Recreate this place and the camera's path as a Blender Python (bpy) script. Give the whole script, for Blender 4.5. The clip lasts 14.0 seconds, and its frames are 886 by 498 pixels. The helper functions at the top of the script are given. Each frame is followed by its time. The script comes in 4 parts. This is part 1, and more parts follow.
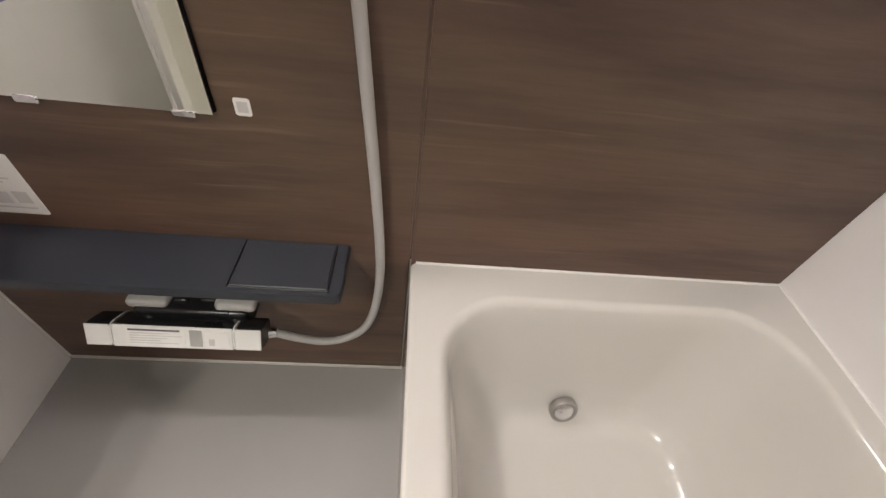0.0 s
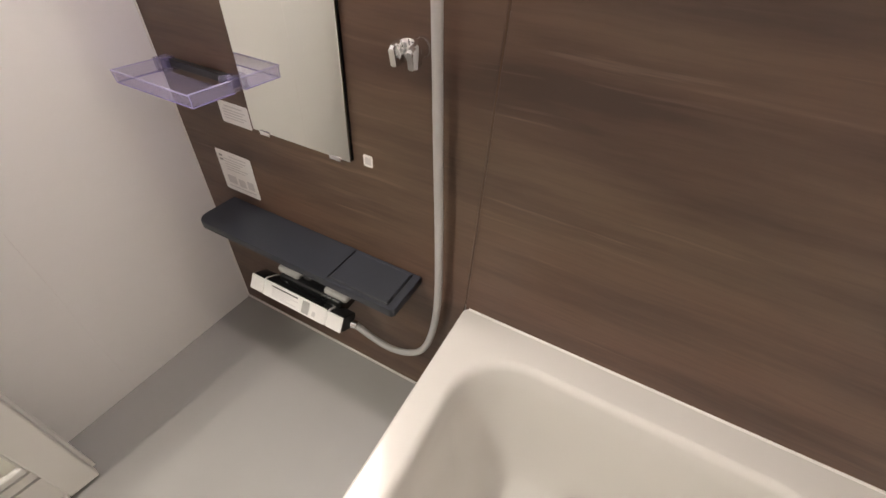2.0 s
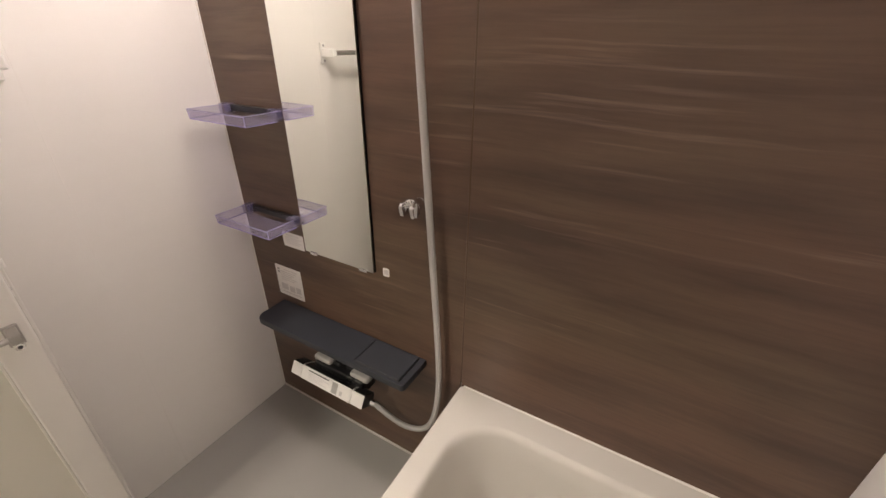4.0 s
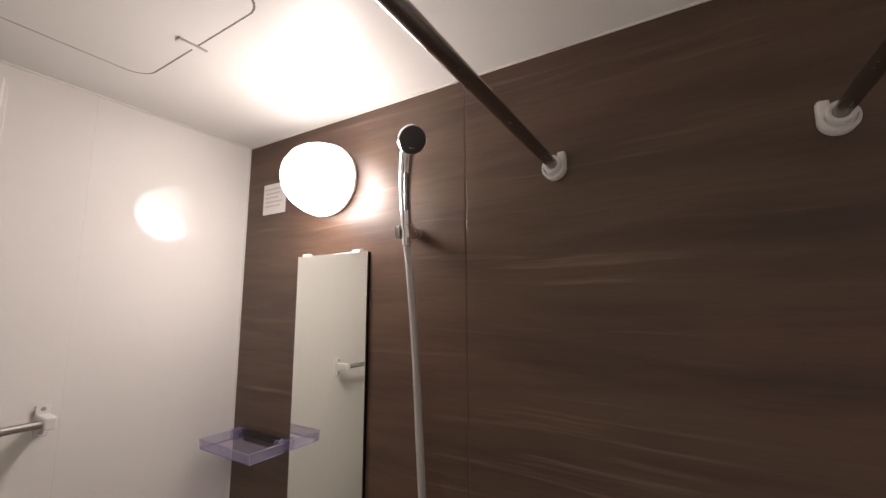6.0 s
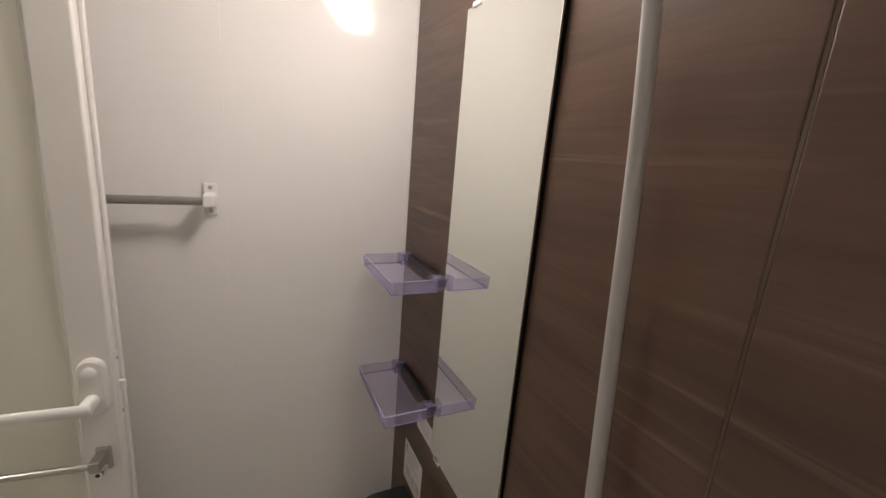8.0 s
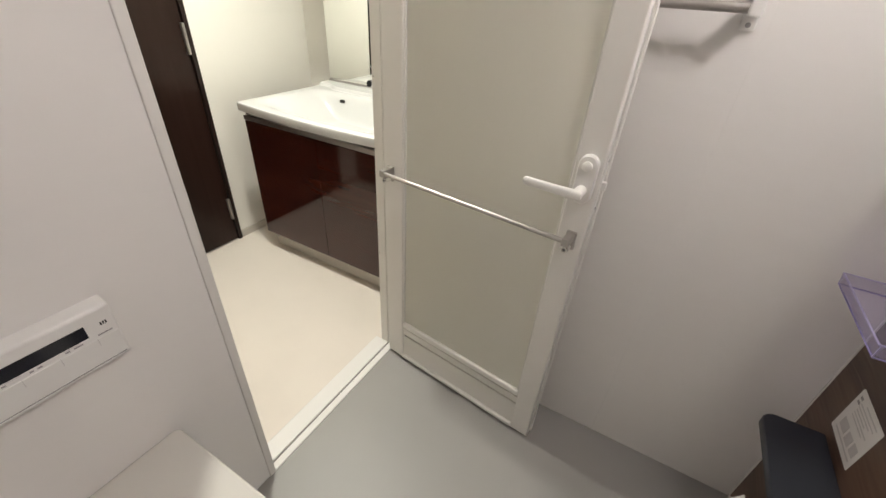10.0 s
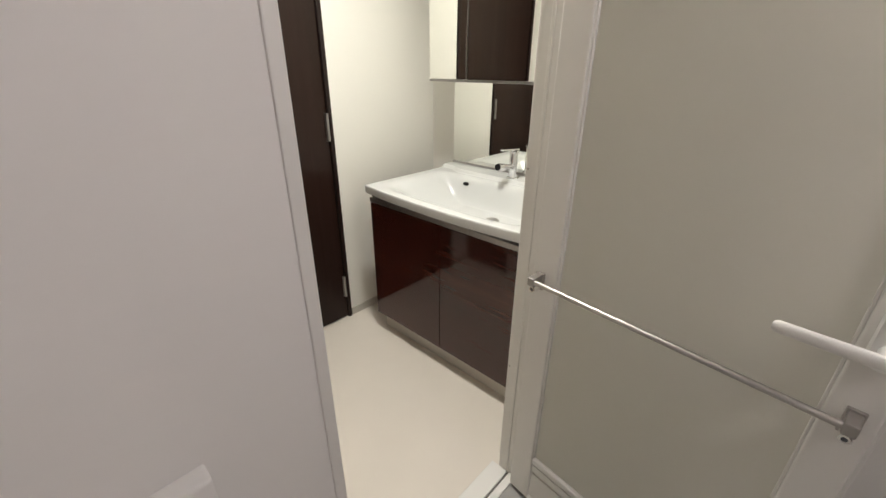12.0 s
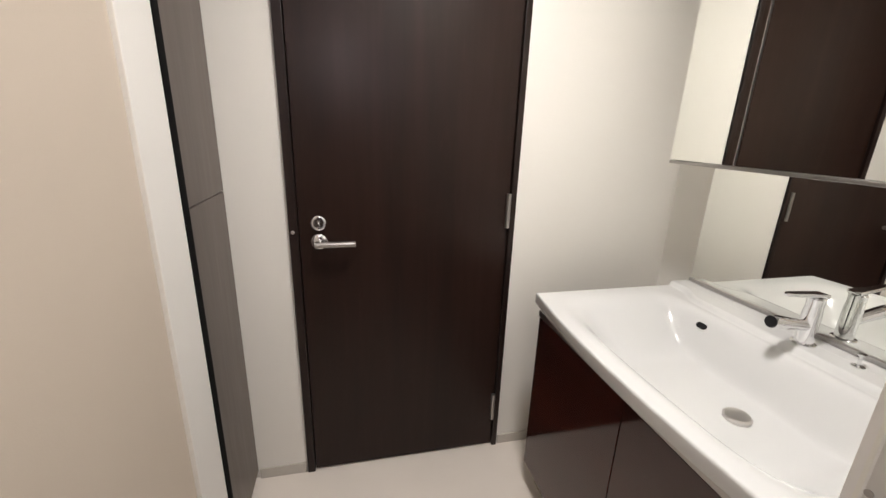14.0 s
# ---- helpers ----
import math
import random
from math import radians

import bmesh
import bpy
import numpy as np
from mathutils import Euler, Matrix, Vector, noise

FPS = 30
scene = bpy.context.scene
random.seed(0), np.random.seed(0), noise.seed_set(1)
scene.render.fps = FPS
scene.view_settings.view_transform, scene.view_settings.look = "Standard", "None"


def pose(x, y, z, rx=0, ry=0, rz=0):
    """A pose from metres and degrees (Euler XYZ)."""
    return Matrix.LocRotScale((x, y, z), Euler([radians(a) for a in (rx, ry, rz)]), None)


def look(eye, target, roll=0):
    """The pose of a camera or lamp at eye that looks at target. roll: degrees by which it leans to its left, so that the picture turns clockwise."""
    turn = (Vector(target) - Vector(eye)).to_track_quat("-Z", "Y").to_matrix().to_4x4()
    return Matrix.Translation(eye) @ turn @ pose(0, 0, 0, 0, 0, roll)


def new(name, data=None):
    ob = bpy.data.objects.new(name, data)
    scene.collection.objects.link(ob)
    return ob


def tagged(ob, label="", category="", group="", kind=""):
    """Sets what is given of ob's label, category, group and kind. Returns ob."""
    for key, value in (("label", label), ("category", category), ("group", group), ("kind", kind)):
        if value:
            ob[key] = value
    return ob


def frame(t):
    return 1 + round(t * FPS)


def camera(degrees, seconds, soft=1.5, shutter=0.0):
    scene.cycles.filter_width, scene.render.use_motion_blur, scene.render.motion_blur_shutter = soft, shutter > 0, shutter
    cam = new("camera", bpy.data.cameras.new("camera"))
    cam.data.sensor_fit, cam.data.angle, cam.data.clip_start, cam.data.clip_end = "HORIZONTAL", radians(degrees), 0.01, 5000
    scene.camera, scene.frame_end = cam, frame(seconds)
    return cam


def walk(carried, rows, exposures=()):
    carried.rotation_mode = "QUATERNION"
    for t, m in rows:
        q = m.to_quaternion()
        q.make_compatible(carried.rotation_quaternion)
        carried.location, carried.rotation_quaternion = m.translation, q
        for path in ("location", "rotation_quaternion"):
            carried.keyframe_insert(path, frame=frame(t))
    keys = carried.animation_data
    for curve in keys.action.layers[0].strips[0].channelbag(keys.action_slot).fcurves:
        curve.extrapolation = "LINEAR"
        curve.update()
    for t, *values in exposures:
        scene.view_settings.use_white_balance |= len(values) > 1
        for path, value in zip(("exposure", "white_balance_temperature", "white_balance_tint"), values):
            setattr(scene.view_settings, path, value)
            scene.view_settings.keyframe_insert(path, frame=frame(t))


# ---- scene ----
cam = camera(95.8, 14.0)
PATH = [
    (0, (0.811, -0.519, 1.036), (1.011, 0.857, -0.401), 9.7),
    (0.5, (0.923, -0.552, 1.062), (0.679, 0.832, -0.361), 7.9),
    (1, (0.951, -0.558, 1.123), (0.504, 0.824, -0.251), 5.9),
    (1.5, (0.959, -0.548, 1.129), (0.445, 0.843, -0.214), 5.5),
    (2, (1.024, -0.567, 1.149), (0.393, 0.793, -0.175), 4.6),
    (2.2, (1.068, -0.589, 1.164), (0.398, 0.732, -0.18), 3.8),
    (4.3, (1.193, -0.755, 1.363), (0.269, 0.86, 0.628), 0.7),
    (4.5, (1.196, -0.757, 1.396), (0.243, 0.903, 0.817), 0.6),
    (5, (1.208, -0.777, 1.449), (0.202, 0.943, 1.275), 0.4),
    (5.5, (1.223, -0.785, 1.489), (0.199, 0.929, 1.601), 0.1),
    (6, (1.242, -0.783, 1.525), (0.215, 0.911, 1.793), -0.1),
    (6.5, (1.243, -0.728, 1.529), (0.156, 0.927, 1.809), 0.4),
    (7, (1.168, -0.602, 1.51), (-0.083, 0.952, 1.648), 1.7),
    (7.5, (1.06, -0.457, 1.473), (-0.449, 0.849, 1.346), 3.3),
    (8, (0.995, -0.363, 1.399), (-0.763, 0.479, 0.95), 4.7),
    (8.5, (1.002, -0.361, 1.337), (-0.825, -0.014, 0.603), 5.5),
    (9, (0.998, -0.428, 1.287), (-0.744, -0.562, 0.314), 5.9),
    (9.2, (1.002, -0.461, 1.274), (-0.679, -0.769, 0.235), 5.5),
    (11.3, (1.011, -0.637, 1.271), (-0.32, -1.784, 0.316), 1.9),
    (11.5, (0.955, -0.687, 1.273), (-0.366, -1.863, 0.341), 0.9),
    (12, (0.893, -0.783, 1.270), (-0.445, -2.021, 0.446), 0.4),
    (12.5, (0.861, -0.848, 1.278), (-0.431, -2.187, 0.545), 0.4),
    (13, (0.702, -0.919, 1.252), (-0.387, -2.460, 0.588), 1.0),
    (13.5, (0.465, -1.011, 1.272), (-0.293, -2.752, 0.646), 1.7),
    (14, (0.412, -1.133, 1.295), (-0.031, -2.997, 0.72), 1.9),
]
EXPOSURES = [(0, -0.06, 6550, 11), (1.0, 0.08, 6650, 11), (2.2, 0.18, 6750, 11), (4.5, -0.45, 7300, 14), (5.5, -1.02, 7100, 13), (7.0, -1.13, 7000, 12), (8.0, -0.95, 7000, 9), (8.5, -0.55, 6950, 7), (9.2, -0.36, 6750, 7), (11.5, -0.78, 6500, 9), (12.5, -0.84, 6480, 10), (13.4, -0.74, 6400, 13), (14, -0.92, 6400, 17)]
walk(cam, [(t, look(eye, target, roll)) for t, eye, target, roll in PATH], EXPOSURES)

# world: the place is indoors, with a dim surround
world = bpy.data.worlds.new("surround")
scene.world = world
world.use_nodes = True
world.node_tree.nodes["Background"].inputs[0].default_value = (0.9, 0.85, 0.8, 1)
world.node_tree.nodes["Background"].inputs[1].default_value = 0.02
LAMP_GLOW = 165.0      # globe lamp of the bath
WASH_GLOW = 520.0      # ceiling light of the washroom
WLX, WLY = 0.02, -1.72   # its place


# ---- materials ----
def nodes_of(name):
    m = bpy.data.materials.new(name)
    m.use_nodes = True
    t = m.node_tree
    return m, t, t.nodes["Principled BSDF"]


def mottled(name, colour, rough=0.4, metal=0.0, vary=0.06, scale=6.0, bump=0.0, bump_scale=120.0, coat=0.0, stretch=(1, 1, 1), rough_vary=0.08):
    """A plain surface with slow stains, fine grain and a little uneven gloss."""
    m, t, b = nodes_of(name)
    n, l = t.nodes.new, t.links.new
    geo = n("ShaderNodeNewGeometry")
    mp = n("ShaderNodeMapping")
    mp.inputs["Scale"].default_value = stretch
    l(geo.outputs["Position"], mp.inputs["Vector"])
    big, fine = n("ShaderNodeTexNoise"), n("ShaderNodeTexNoise")
    big.inputs["Scale"].default_value, big.inputs["Detail"].default_value = scale, 4
    fine.inputs["Scale"].default_value, fine.inputs["Detail"].default_value = bump_scale, 2
    l(mp.outputs[0], big.inputs["Vector"])
    l(mp.outputs[0], fine.inputs["Vector"])
    mix = n("ShaderNodeMix")
    mix.data_type = "RGBA"
    mix.inputs["A"].default_value = (*[c * (1 - vary) for c in colour], 1)
    mix.inputs["B"].default_value = (*[min(1, c * (1 + vary)) for c in colour], 1)
    l(big.outputs["Fac"], mix.inputs["Factor"])
    l(mix.outputs["Result"], b.inputs["Base Color"])
    mr = n("ShaderNodeMapRange")
    mr.inputs["To Min"].default_value, mr.inputs["To Max"].default_value = max(0.01, rough - rough_vary), rough + rough_vary
    l(big.outputs["Fac"], mr.inputs["Value"])
    l(mr.outputs[0], b.inputs["Roughness"])
    b.inputs["Metallic"].default_value = metal
    b.inputs["Coat Weight"].default_value = coat
    if bump:
        bp = n("ShaderNodeBump")
        bp.inputs["Strength"].default_value, bp.inputs["Distance"].default_value = bump, 0.001
        l(fine.outputs["Fac"], bp.inputs["Height"])
        l(bp.outputs[0], b.inputs["Normal"])
    return m


def wood_panel(name, dark, mid, light, rough=0.3, along="x", scale=1.0, bump=0.15, streak=0.35):
    """Wood-print laminate: long soft streaks along one axis, fine pores and a few pale veins."""
    m, t, b = nodes_of(name)
    n, l = t.nodes.new, t.links.new
    geo = n("ShaderNodeNewGeometry")
    mp = n("ShaderNodeMapping")
    s = {"x": (0.55, 2, 8), "z": (8, 8, 0.5), "y": (2, 0.55, 8)}[along]
    mp.inputs["Scale"].default_value = [v * scale for v in s]
    l(geo.outputs["Position"], mp.inputs["Vector"])
    warp = n("ShaderNodeTexNoise")
    warp.inputs["Scale"].default_value, warp.inputs["Detail"].default_value = 1.3, 2
    l(mp.outputs[0], warp.inputs["Vector"])
    add = n("ShaderNodeVectorMath")
    add.operation = "MULTIPLY_ADD"
    add.inputs[1].default_value = (0.7, 0.7, 0.7)
    l(warp.outputs["Color"], add.inputs[0])
    l(mp.outputs[0], add.inputs[2])
    big, fine = n("ShaderNodeTexNoise"), n("ShaderNodeTexNoise")
    big.inputs["Scale"].default_value, big.inputs["Detail"].default_value, big.inputs["Roughness"].default_value = 1.6, 7, 0.6
    fine.inputs["Scale"].default_value, fine.inputs["Detail"].default_value = 9, 6
    l(add.outputs[0], big.inputs["Vector"])
    l(add.outputs[0], fine.inputs["Vector"])
    ramp = n("ShaderNodeValToRGB")
    ramp.color_ramp.elements[0].position, ramp.color_ramp.elements[0].color = 0.3, (*dark, 1)
    ramp.color_ramp.elements[1].position, ramp.color_ramp.elements[1].color = 0.72, (*light, 1)
    e = ramp.color_ramp.elements.new(0.5)
    e.color = (*mid, 1)
    patch = n("ShaderNodeTexNoise")
    patch.inputs["Scale"].default_value, patch.inputs["Detail"].default_value = 0.55, 3
    l(mp.outputs[0], patch.inputs["Vector"])
    shift = n("ShaderNodeMath")
    shift.operation = "MULTIPLY_ADD"
    shift.inputs[1].default_value, shift.inputs[2].default_value = 0.7, -0.35
    l(patch.outputs["Fac"], shift.inputs[0])
    tone = n("ShaderNodeMath")
    tone.operation = "ADD"
    l(big.outputs["Fac"], tone.inputs[0])
    l(shift.outputs[0], tone.inputs[1])
    l(tone.outputs[0], ramp.inputs[0])
    vein = n("ShaderNodeValToRGB")
    vein.color_ramp.elements[0].position, vein.color_ramp.elements[0].color = 0.6, (0, 0, 0, 1)
    vein.color_ramp.elements[1].position, vein.color_ramp.elements[1].color = 0.74, (1, 1, 1, 1)
    l(fine.outputs["Fac"], vein.inputs[0])
    k = n("ShaderNodeMath")
    k.operation = "MULTIPLY"
    k.inputs[1].default_value = streak
    l(vein.outputs[0], k.inputs[0])
    mix = n("ShaderNodeMix")
    mix.data_type = "RGBA"
    mix.inputs["B"].default_value = (*[min(1, c * 1.5) for c in light], 1)
    l(k.outputs[0], mix.inputs["Factor"])
    l(ramp.outputs[0], mix.inputs["A"])
    l(mix.outputs["Result"], b.inputs["Base Color"])
    mr = n("ShaderNodeMapRange")
    mr.inputs["To Min"].default_value, mr.inputs["To Max"].default_value = rough - 0.07, rough + 0.09
    l(fine.outputs["Fac"], mr.inputs["Value"])
    l(mr.outputs[0], b.inputs["Roughness"])
    bp = n("ShaderNodeBump")
    bp.inputs["Strength"].default_value, bp.inputs["Distance"].default_value = bump, 0.0006
    l(fine.outputs["Fac"], bp.inputs["Height"])
    l(bp.outputs[0], b.inputs["Normal"])
    return m


def clear(name, colour, rough=0.0, ior=1.49):
    m, t, b = nodes_of(name)
    b.inputs["Base Color"].default_value = (*colour, 1)
    b.inputs["Transmission Weight"].default_value = 1
    b.inputs["Roughness"].default_value = rough
    b.inputs["IOR"].default_value = ior
    return m


def glowing(name, colour, strength):
    m, t, b = nodes_of(name)
    b.inputs["Base Color"].default_value = (0.9, 0.9, 0.88, 1)
    b.inputs["Roughness"].default_value = 0.3
    b.inputs["Emission Color"].default_value = (*colour, 1)
    b.inputs["Emission Strength"].default_value = strength
    return m


def brown_print(name, red, olive, dark, pale, rough):
    """Walnut-print panel: broad soft bands that drift from reddish to olive, darker figure and sparse thin pale streaks."""
    m, t, b = nodes_of(name)
    n, l = t.nodes.new, t.links.new
    geo = n("ShaderNodeNewGeometry")
    wave = n("ShaderNodeTexNoise")
    wave.inputs["Scale"].default_value, wave.inputs["Detail"].default_value = 2.2, 2
    l(geo.outputs["Position"], wave.inputs["Vector"])
    bend = n("ShaderNodeVectorMath")
    bend.operation = "MULTIPLY_ADD"
    bend.inputs[1].default_value = (0.0, 0.0, 0.032)
    l(wave.outputs["Color"], bend.inputs[0])
    l(geo.outputs["Position"], bend.inputs[2])

    def noise(stretch, detail, roughness=0.5):
        mp, tx = n("ShaderNodeMapping"), n("ShaderNodeTexNoise")
        mp.inputs["Scale"].default_value = stretch
        l(bend.outputs[0], mp.inputs["Vector"])
        l(mp.outputs[0], tx.inputs["Vector"])
        tx.inputs["Scale"].default_value, tx.inputs["Detail"].default_value, tx.inputs["Roughness"].default_value = 1.0, detail, roughness
        return tx.outputs["Fac"]

    def span(value, a, b_, lo, hi):
        mr = n("ShaderNodeMapRange")
        for key, v in (("From Min", a), ("From Max", b_), ("To Min", lo), ("To Max", hi)):
            mr.inputs[key].default_value = v
        l(value, mr.inputs["Value"])
        return mr.outputs[0]

    def blend(a, b_, fac):
        mx = n("ShaderNodeMix")
        mx.data_type = "RGBA"
        for key, v in (("A", a), ("B", b_)):
            if isinstance(v, tuple):
                mx.inputs[key].default_value = (*v, 1)
            else:
                l(v, mx.inputs[key])
        l(fac, mx.inputs["Factor"])
        return mx.outputs["Result"]

    def times(a, b_):
        mu = n("ShaderNodeMath")
        mu.operation = "MULTIPLY"
        l(a, mu.inputs[0])
        l(b_, mu.inputs[1])
        return mu.outputs[0]

    fine = noise((6, 6, 130), 5, 0.65)
    col = blend(red, olive, span(noise((1.1, 1.1, 3.2), 2), 0.38, 0.62, 0, 1))
    col = blend(col, dark, span(noise((1.6, 1.6, 13), 5, 0.6), 0.44, 0.68, 0, 0.9))
    col = blend(col, dark, span(fine, 0.45, 0.75, 0, 0.30))
    streak = times(span(noise((1.5, 1.5, 46), 4, 0.6), 0.57, 0.70, 0, 1), span(noise((2.4, 2.4, 7), 2), 0.42, 0.58, 0, 0.60))
    col = blend(col, pale, streak)
    l(col, b.inputs["Base Color"])
    l(span(fine, 0.3, 0.7, rough - 0.05, rough + 0.07), b.inputs["Roughness"])
    b.inputs["Specular IOR Level"].default_value = 0.56
    bp = n("ShaderNodeBump")
    bp.inputs["Strength"].default_value, bp.inputs["Distance"].default_value = 0.15, 0.0006
    l(fine, bp.inputs["Height"])
    l(bp.outputs[0], b.inputs["Normal"])
    return m


M_BROWN = brown_print("brown_wood_print", (0.127, 0.069, 0.046), (0.121, 0.077, 0.049), (0.055, 0.030, 0.021), (0.25, 0.165, 0.12), 0.40)
M_WHITE_WALL = mottled("white_wall_panel", (0.84, 0.82, 0.80), rough=0.09, vary=0.012, scale=3, bump=0.10, bump_scale=7, stretch=(1, 1, 12), rough_vary=0.03)
M_CEIL = mottled("ceiling_panel", (0.80, 0.79, 0.77), rough=0.46, vary=0.01, scale=2)
M_FLOOR = mottled("grey_resin_floor", (0.310, 0.300, 0.285), rough=0.42, vary=0.06, scale=4, bump=0.2, bump_scale=500)
M_TUB = mottled("ivory_tub_resin", (0.66, 0.64, 0.595), rough=0.12, vary=0.01, scale=3, coat=0.3, rough_vary=0.02)
M_WHITE = mottled("white_plastic", (0.80, 0.79, 0.77), rough=0.32, vary=0.02, scale=12)
M_FRAME = mottled("white_painted_aluminium", (0.78, 0.765, 0.735), rough=0.34, vary=0.02, scale=8, bump=0.05, bump_scale=300)
M_CHROME = mottled("chrome", (0.82, 0.82, 0.83), rough=0.08, metal=1, vary=0.03, rough_vary=0.03)
M_STEEL = mottled("brushed_steel", (0.45, 0.43, 0.415), rough=0.36, metal=1, vary=0.06, scale=20, stretch=(1, 12, 12))
M_DARKSTEEL = mottled("brushed_steel_pole", (0.34, 0.31, 0.295), rough=0.27, metal=1, rough_vary=0.01, vary=0.02, scale=20, stretch=(12, 1, 12))
M_SHELF = mottled("charcoal_plastic", (0.027, 0.030, 0.038), rough=0.31, vary=0.1, scale=10, bump=0.1, bump_scale=600)
# black parts; also colours shade in recesses and dark reflections on the mixer
M_BLACK = mottled("black_plastic_and_shade", (0.012, 0.012, 0.013), rough=0.3, vary=0.15, scale=15)
# clear acrylic sheet: tinted where light passes, glossy and a little milky on its faces
M_ACRYL, _t, _b = nodes_of("violet_acrylic")
_b.inputs["Base Color"].default_value, _b.inputs["Roughness"].default_value = (0.60, 0.575, 0.74, 1), 0.06
_c, _m = _t.nodes.new("ShaderNodeBsdfTransparent"), _t.nodes.new("ShaderNodeMixShader")
_c.inputs[0].default_value, _m.inputs[0].default_value = (0.920, 0.903, 0.962, 1), 0.14
for a, b in ((_c.outputs[0], _m.inputs[1]), (_b.outputs[0], _m.inputs[2]), (_m.outputs[0], _t.nodes["Material Output"].inputs["Surface"])):
    _t.links.new(a, b)
M_ACRYLEDGE = mottled("violet_acrylic_edge", (0.34, 0.30, 0.56), rough=0.2, vary=0.12, scale=30)
M_ACRYLTOP = mottled("pale_violet_edge", (0.40, 0.37, 0.55), rough=0.2, vary=0.12, scale=30)
M_FROST = clear("frosted_panel", (0.96, 0.95, 0.87), rough=0.34, ior=1.2)
M_FROST.node_tree.nodes["Principled BSDF"].inputs["Transmission Weight"].default_value = 0.45
M_HOSE = mottled("grey_hose", (0.46, 0.45, 0.44), rough=0.35, vary=0.04, scale=20)
M_CAULK = mottled("pale_sealant", (0.62, 0.59, 0.56), rough=0.5, vary=0.08, scale=25)
M_MIRROR, _t, _b = nodes_of("mirror_silver")
_b.inputs["Base Color"].default_value, _b.inputs["Metallic"].default_value, _b.inputs["Roughness"].default_value = (0.93, 0.955, 0.90, 1), 1, 0.01
M_COVER = mottled("grey_leg_cover", (0.42, 0.41, 0.395), rough=0.4, vary=0.12, scale=40)
M_PAPER = mottled("paper_label", (0.82, 0.80, 0.78), rough=0.5, vary=0.03, scale=30)
M_INK = mottled("grey_print", (0.35, 0.34, 0.34), rough=0.6, vary=0.1, scale=60)
M_PALEINK = mottled("pale_print", (0.61, 0.59, 0.585), rough=0.6, vary=0.1, scale=60)
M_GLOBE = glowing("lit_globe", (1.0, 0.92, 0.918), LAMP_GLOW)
# emission skewed by hand: weak towards corner and ceiling, strong to the lower right
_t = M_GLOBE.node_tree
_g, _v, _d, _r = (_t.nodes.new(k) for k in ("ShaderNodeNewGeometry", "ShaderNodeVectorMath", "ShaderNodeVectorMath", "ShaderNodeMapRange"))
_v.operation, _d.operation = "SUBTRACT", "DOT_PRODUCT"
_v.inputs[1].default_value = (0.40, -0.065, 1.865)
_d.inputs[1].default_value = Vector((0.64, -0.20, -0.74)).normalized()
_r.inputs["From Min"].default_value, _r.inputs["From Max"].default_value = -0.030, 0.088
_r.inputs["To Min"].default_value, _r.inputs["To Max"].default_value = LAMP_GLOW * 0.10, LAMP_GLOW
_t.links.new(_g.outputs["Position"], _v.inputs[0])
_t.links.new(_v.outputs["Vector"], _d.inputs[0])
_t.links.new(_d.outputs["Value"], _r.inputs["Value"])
# emission also lowered near the wall, to soften the glow around the lamp
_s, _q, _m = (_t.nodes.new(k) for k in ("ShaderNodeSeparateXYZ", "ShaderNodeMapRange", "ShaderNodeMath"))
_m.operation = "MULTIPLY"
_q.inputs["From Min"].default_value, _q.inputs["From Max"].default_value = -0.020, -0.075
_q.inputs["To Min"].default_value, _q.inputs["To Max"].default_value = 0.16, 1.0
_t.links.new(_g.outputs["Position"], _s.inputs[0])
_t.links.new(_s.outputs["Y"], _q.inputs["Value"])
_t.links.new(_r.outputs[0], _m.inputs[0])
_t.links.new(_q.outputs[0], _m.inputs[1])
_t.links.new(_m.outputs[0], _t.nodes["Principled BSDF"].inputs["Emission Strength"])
M_WASHLAMP = glowing("lit_downlight", (1.0, 0.975, 0.89), WASH_GLOW)
M_WALLPAPER = mottled("cream_wallpaper", (0.80, 0.78, 0.725), rough=0.7, vary=0.02, scale=3, bump=0.25, bump_scale=260)
M_WASHFLOOR = mottled("beige_vinyl_floor", (0.735, 0.675, 0.605), rough=0.42, vary=0.05, scale=5, bump=0.08, bump_scale=300)
M_DOOR = wood_panel("espresso_door_print", (0.012, 0.005, 0.0035), (0.017, 0.0075, 0.005), (0.024, 0.0115, 0.0085), rough=0.33, along="z", bump=0.1, streak=0.2)
M_DOOR.node_tree.nodes["Principled BSDF"].inputs["Specular IOR Level"].default_value = 0.27
M_DOORFRAME = wood_panel("espresso_frame_print", (0.013, 0.007, 0.006), (0.017, 0.0095, 0.008), (0.022, 0.013, 0.011), rough=0.34, along="z", bump=0.1, streak=0.2)
M_DOORFRAME.node_tree.nodes["Principled BSDF"].inputs["Specular IOR Level"].default_value = 0.25
M_VANITY = wood_panel("glossy_rosewood", (0.030, 0.006, 0.004), (0.045, 0.010, 0.006), (0.078, 0.022, 0.013), rough=0.075, along="y", bump=0.0, streak=0.3)
M_VANITY.node_tree.nodes["Principled BSDF"].inputs["Specular IOR Level"].default_value = 0.60
M_BASIN = mottled("white_basin_resin", (0.66, 0.665, 0.655), rough=0.15, vary=0.01, coat=0.2, rough_vary=0.01)
M_BASEB = mottled("grey_beige_skirting", (0.52, 0.49, 0.44), rough=0.5, vary=0.04)
M_CLOSET = wood_panel("grey_brown_closet_print", (0.100, 0.078, 0.068), (0.115, 0.090, 0.079), (0.135, 0.107, 0.094), rough=0.36, along="z", bump=0.1, streak=0.2)
M_JOINT = mottled("brown_joint_strip", (0.12, 0.080, 0.060), rough=0.22, vary=0.05)
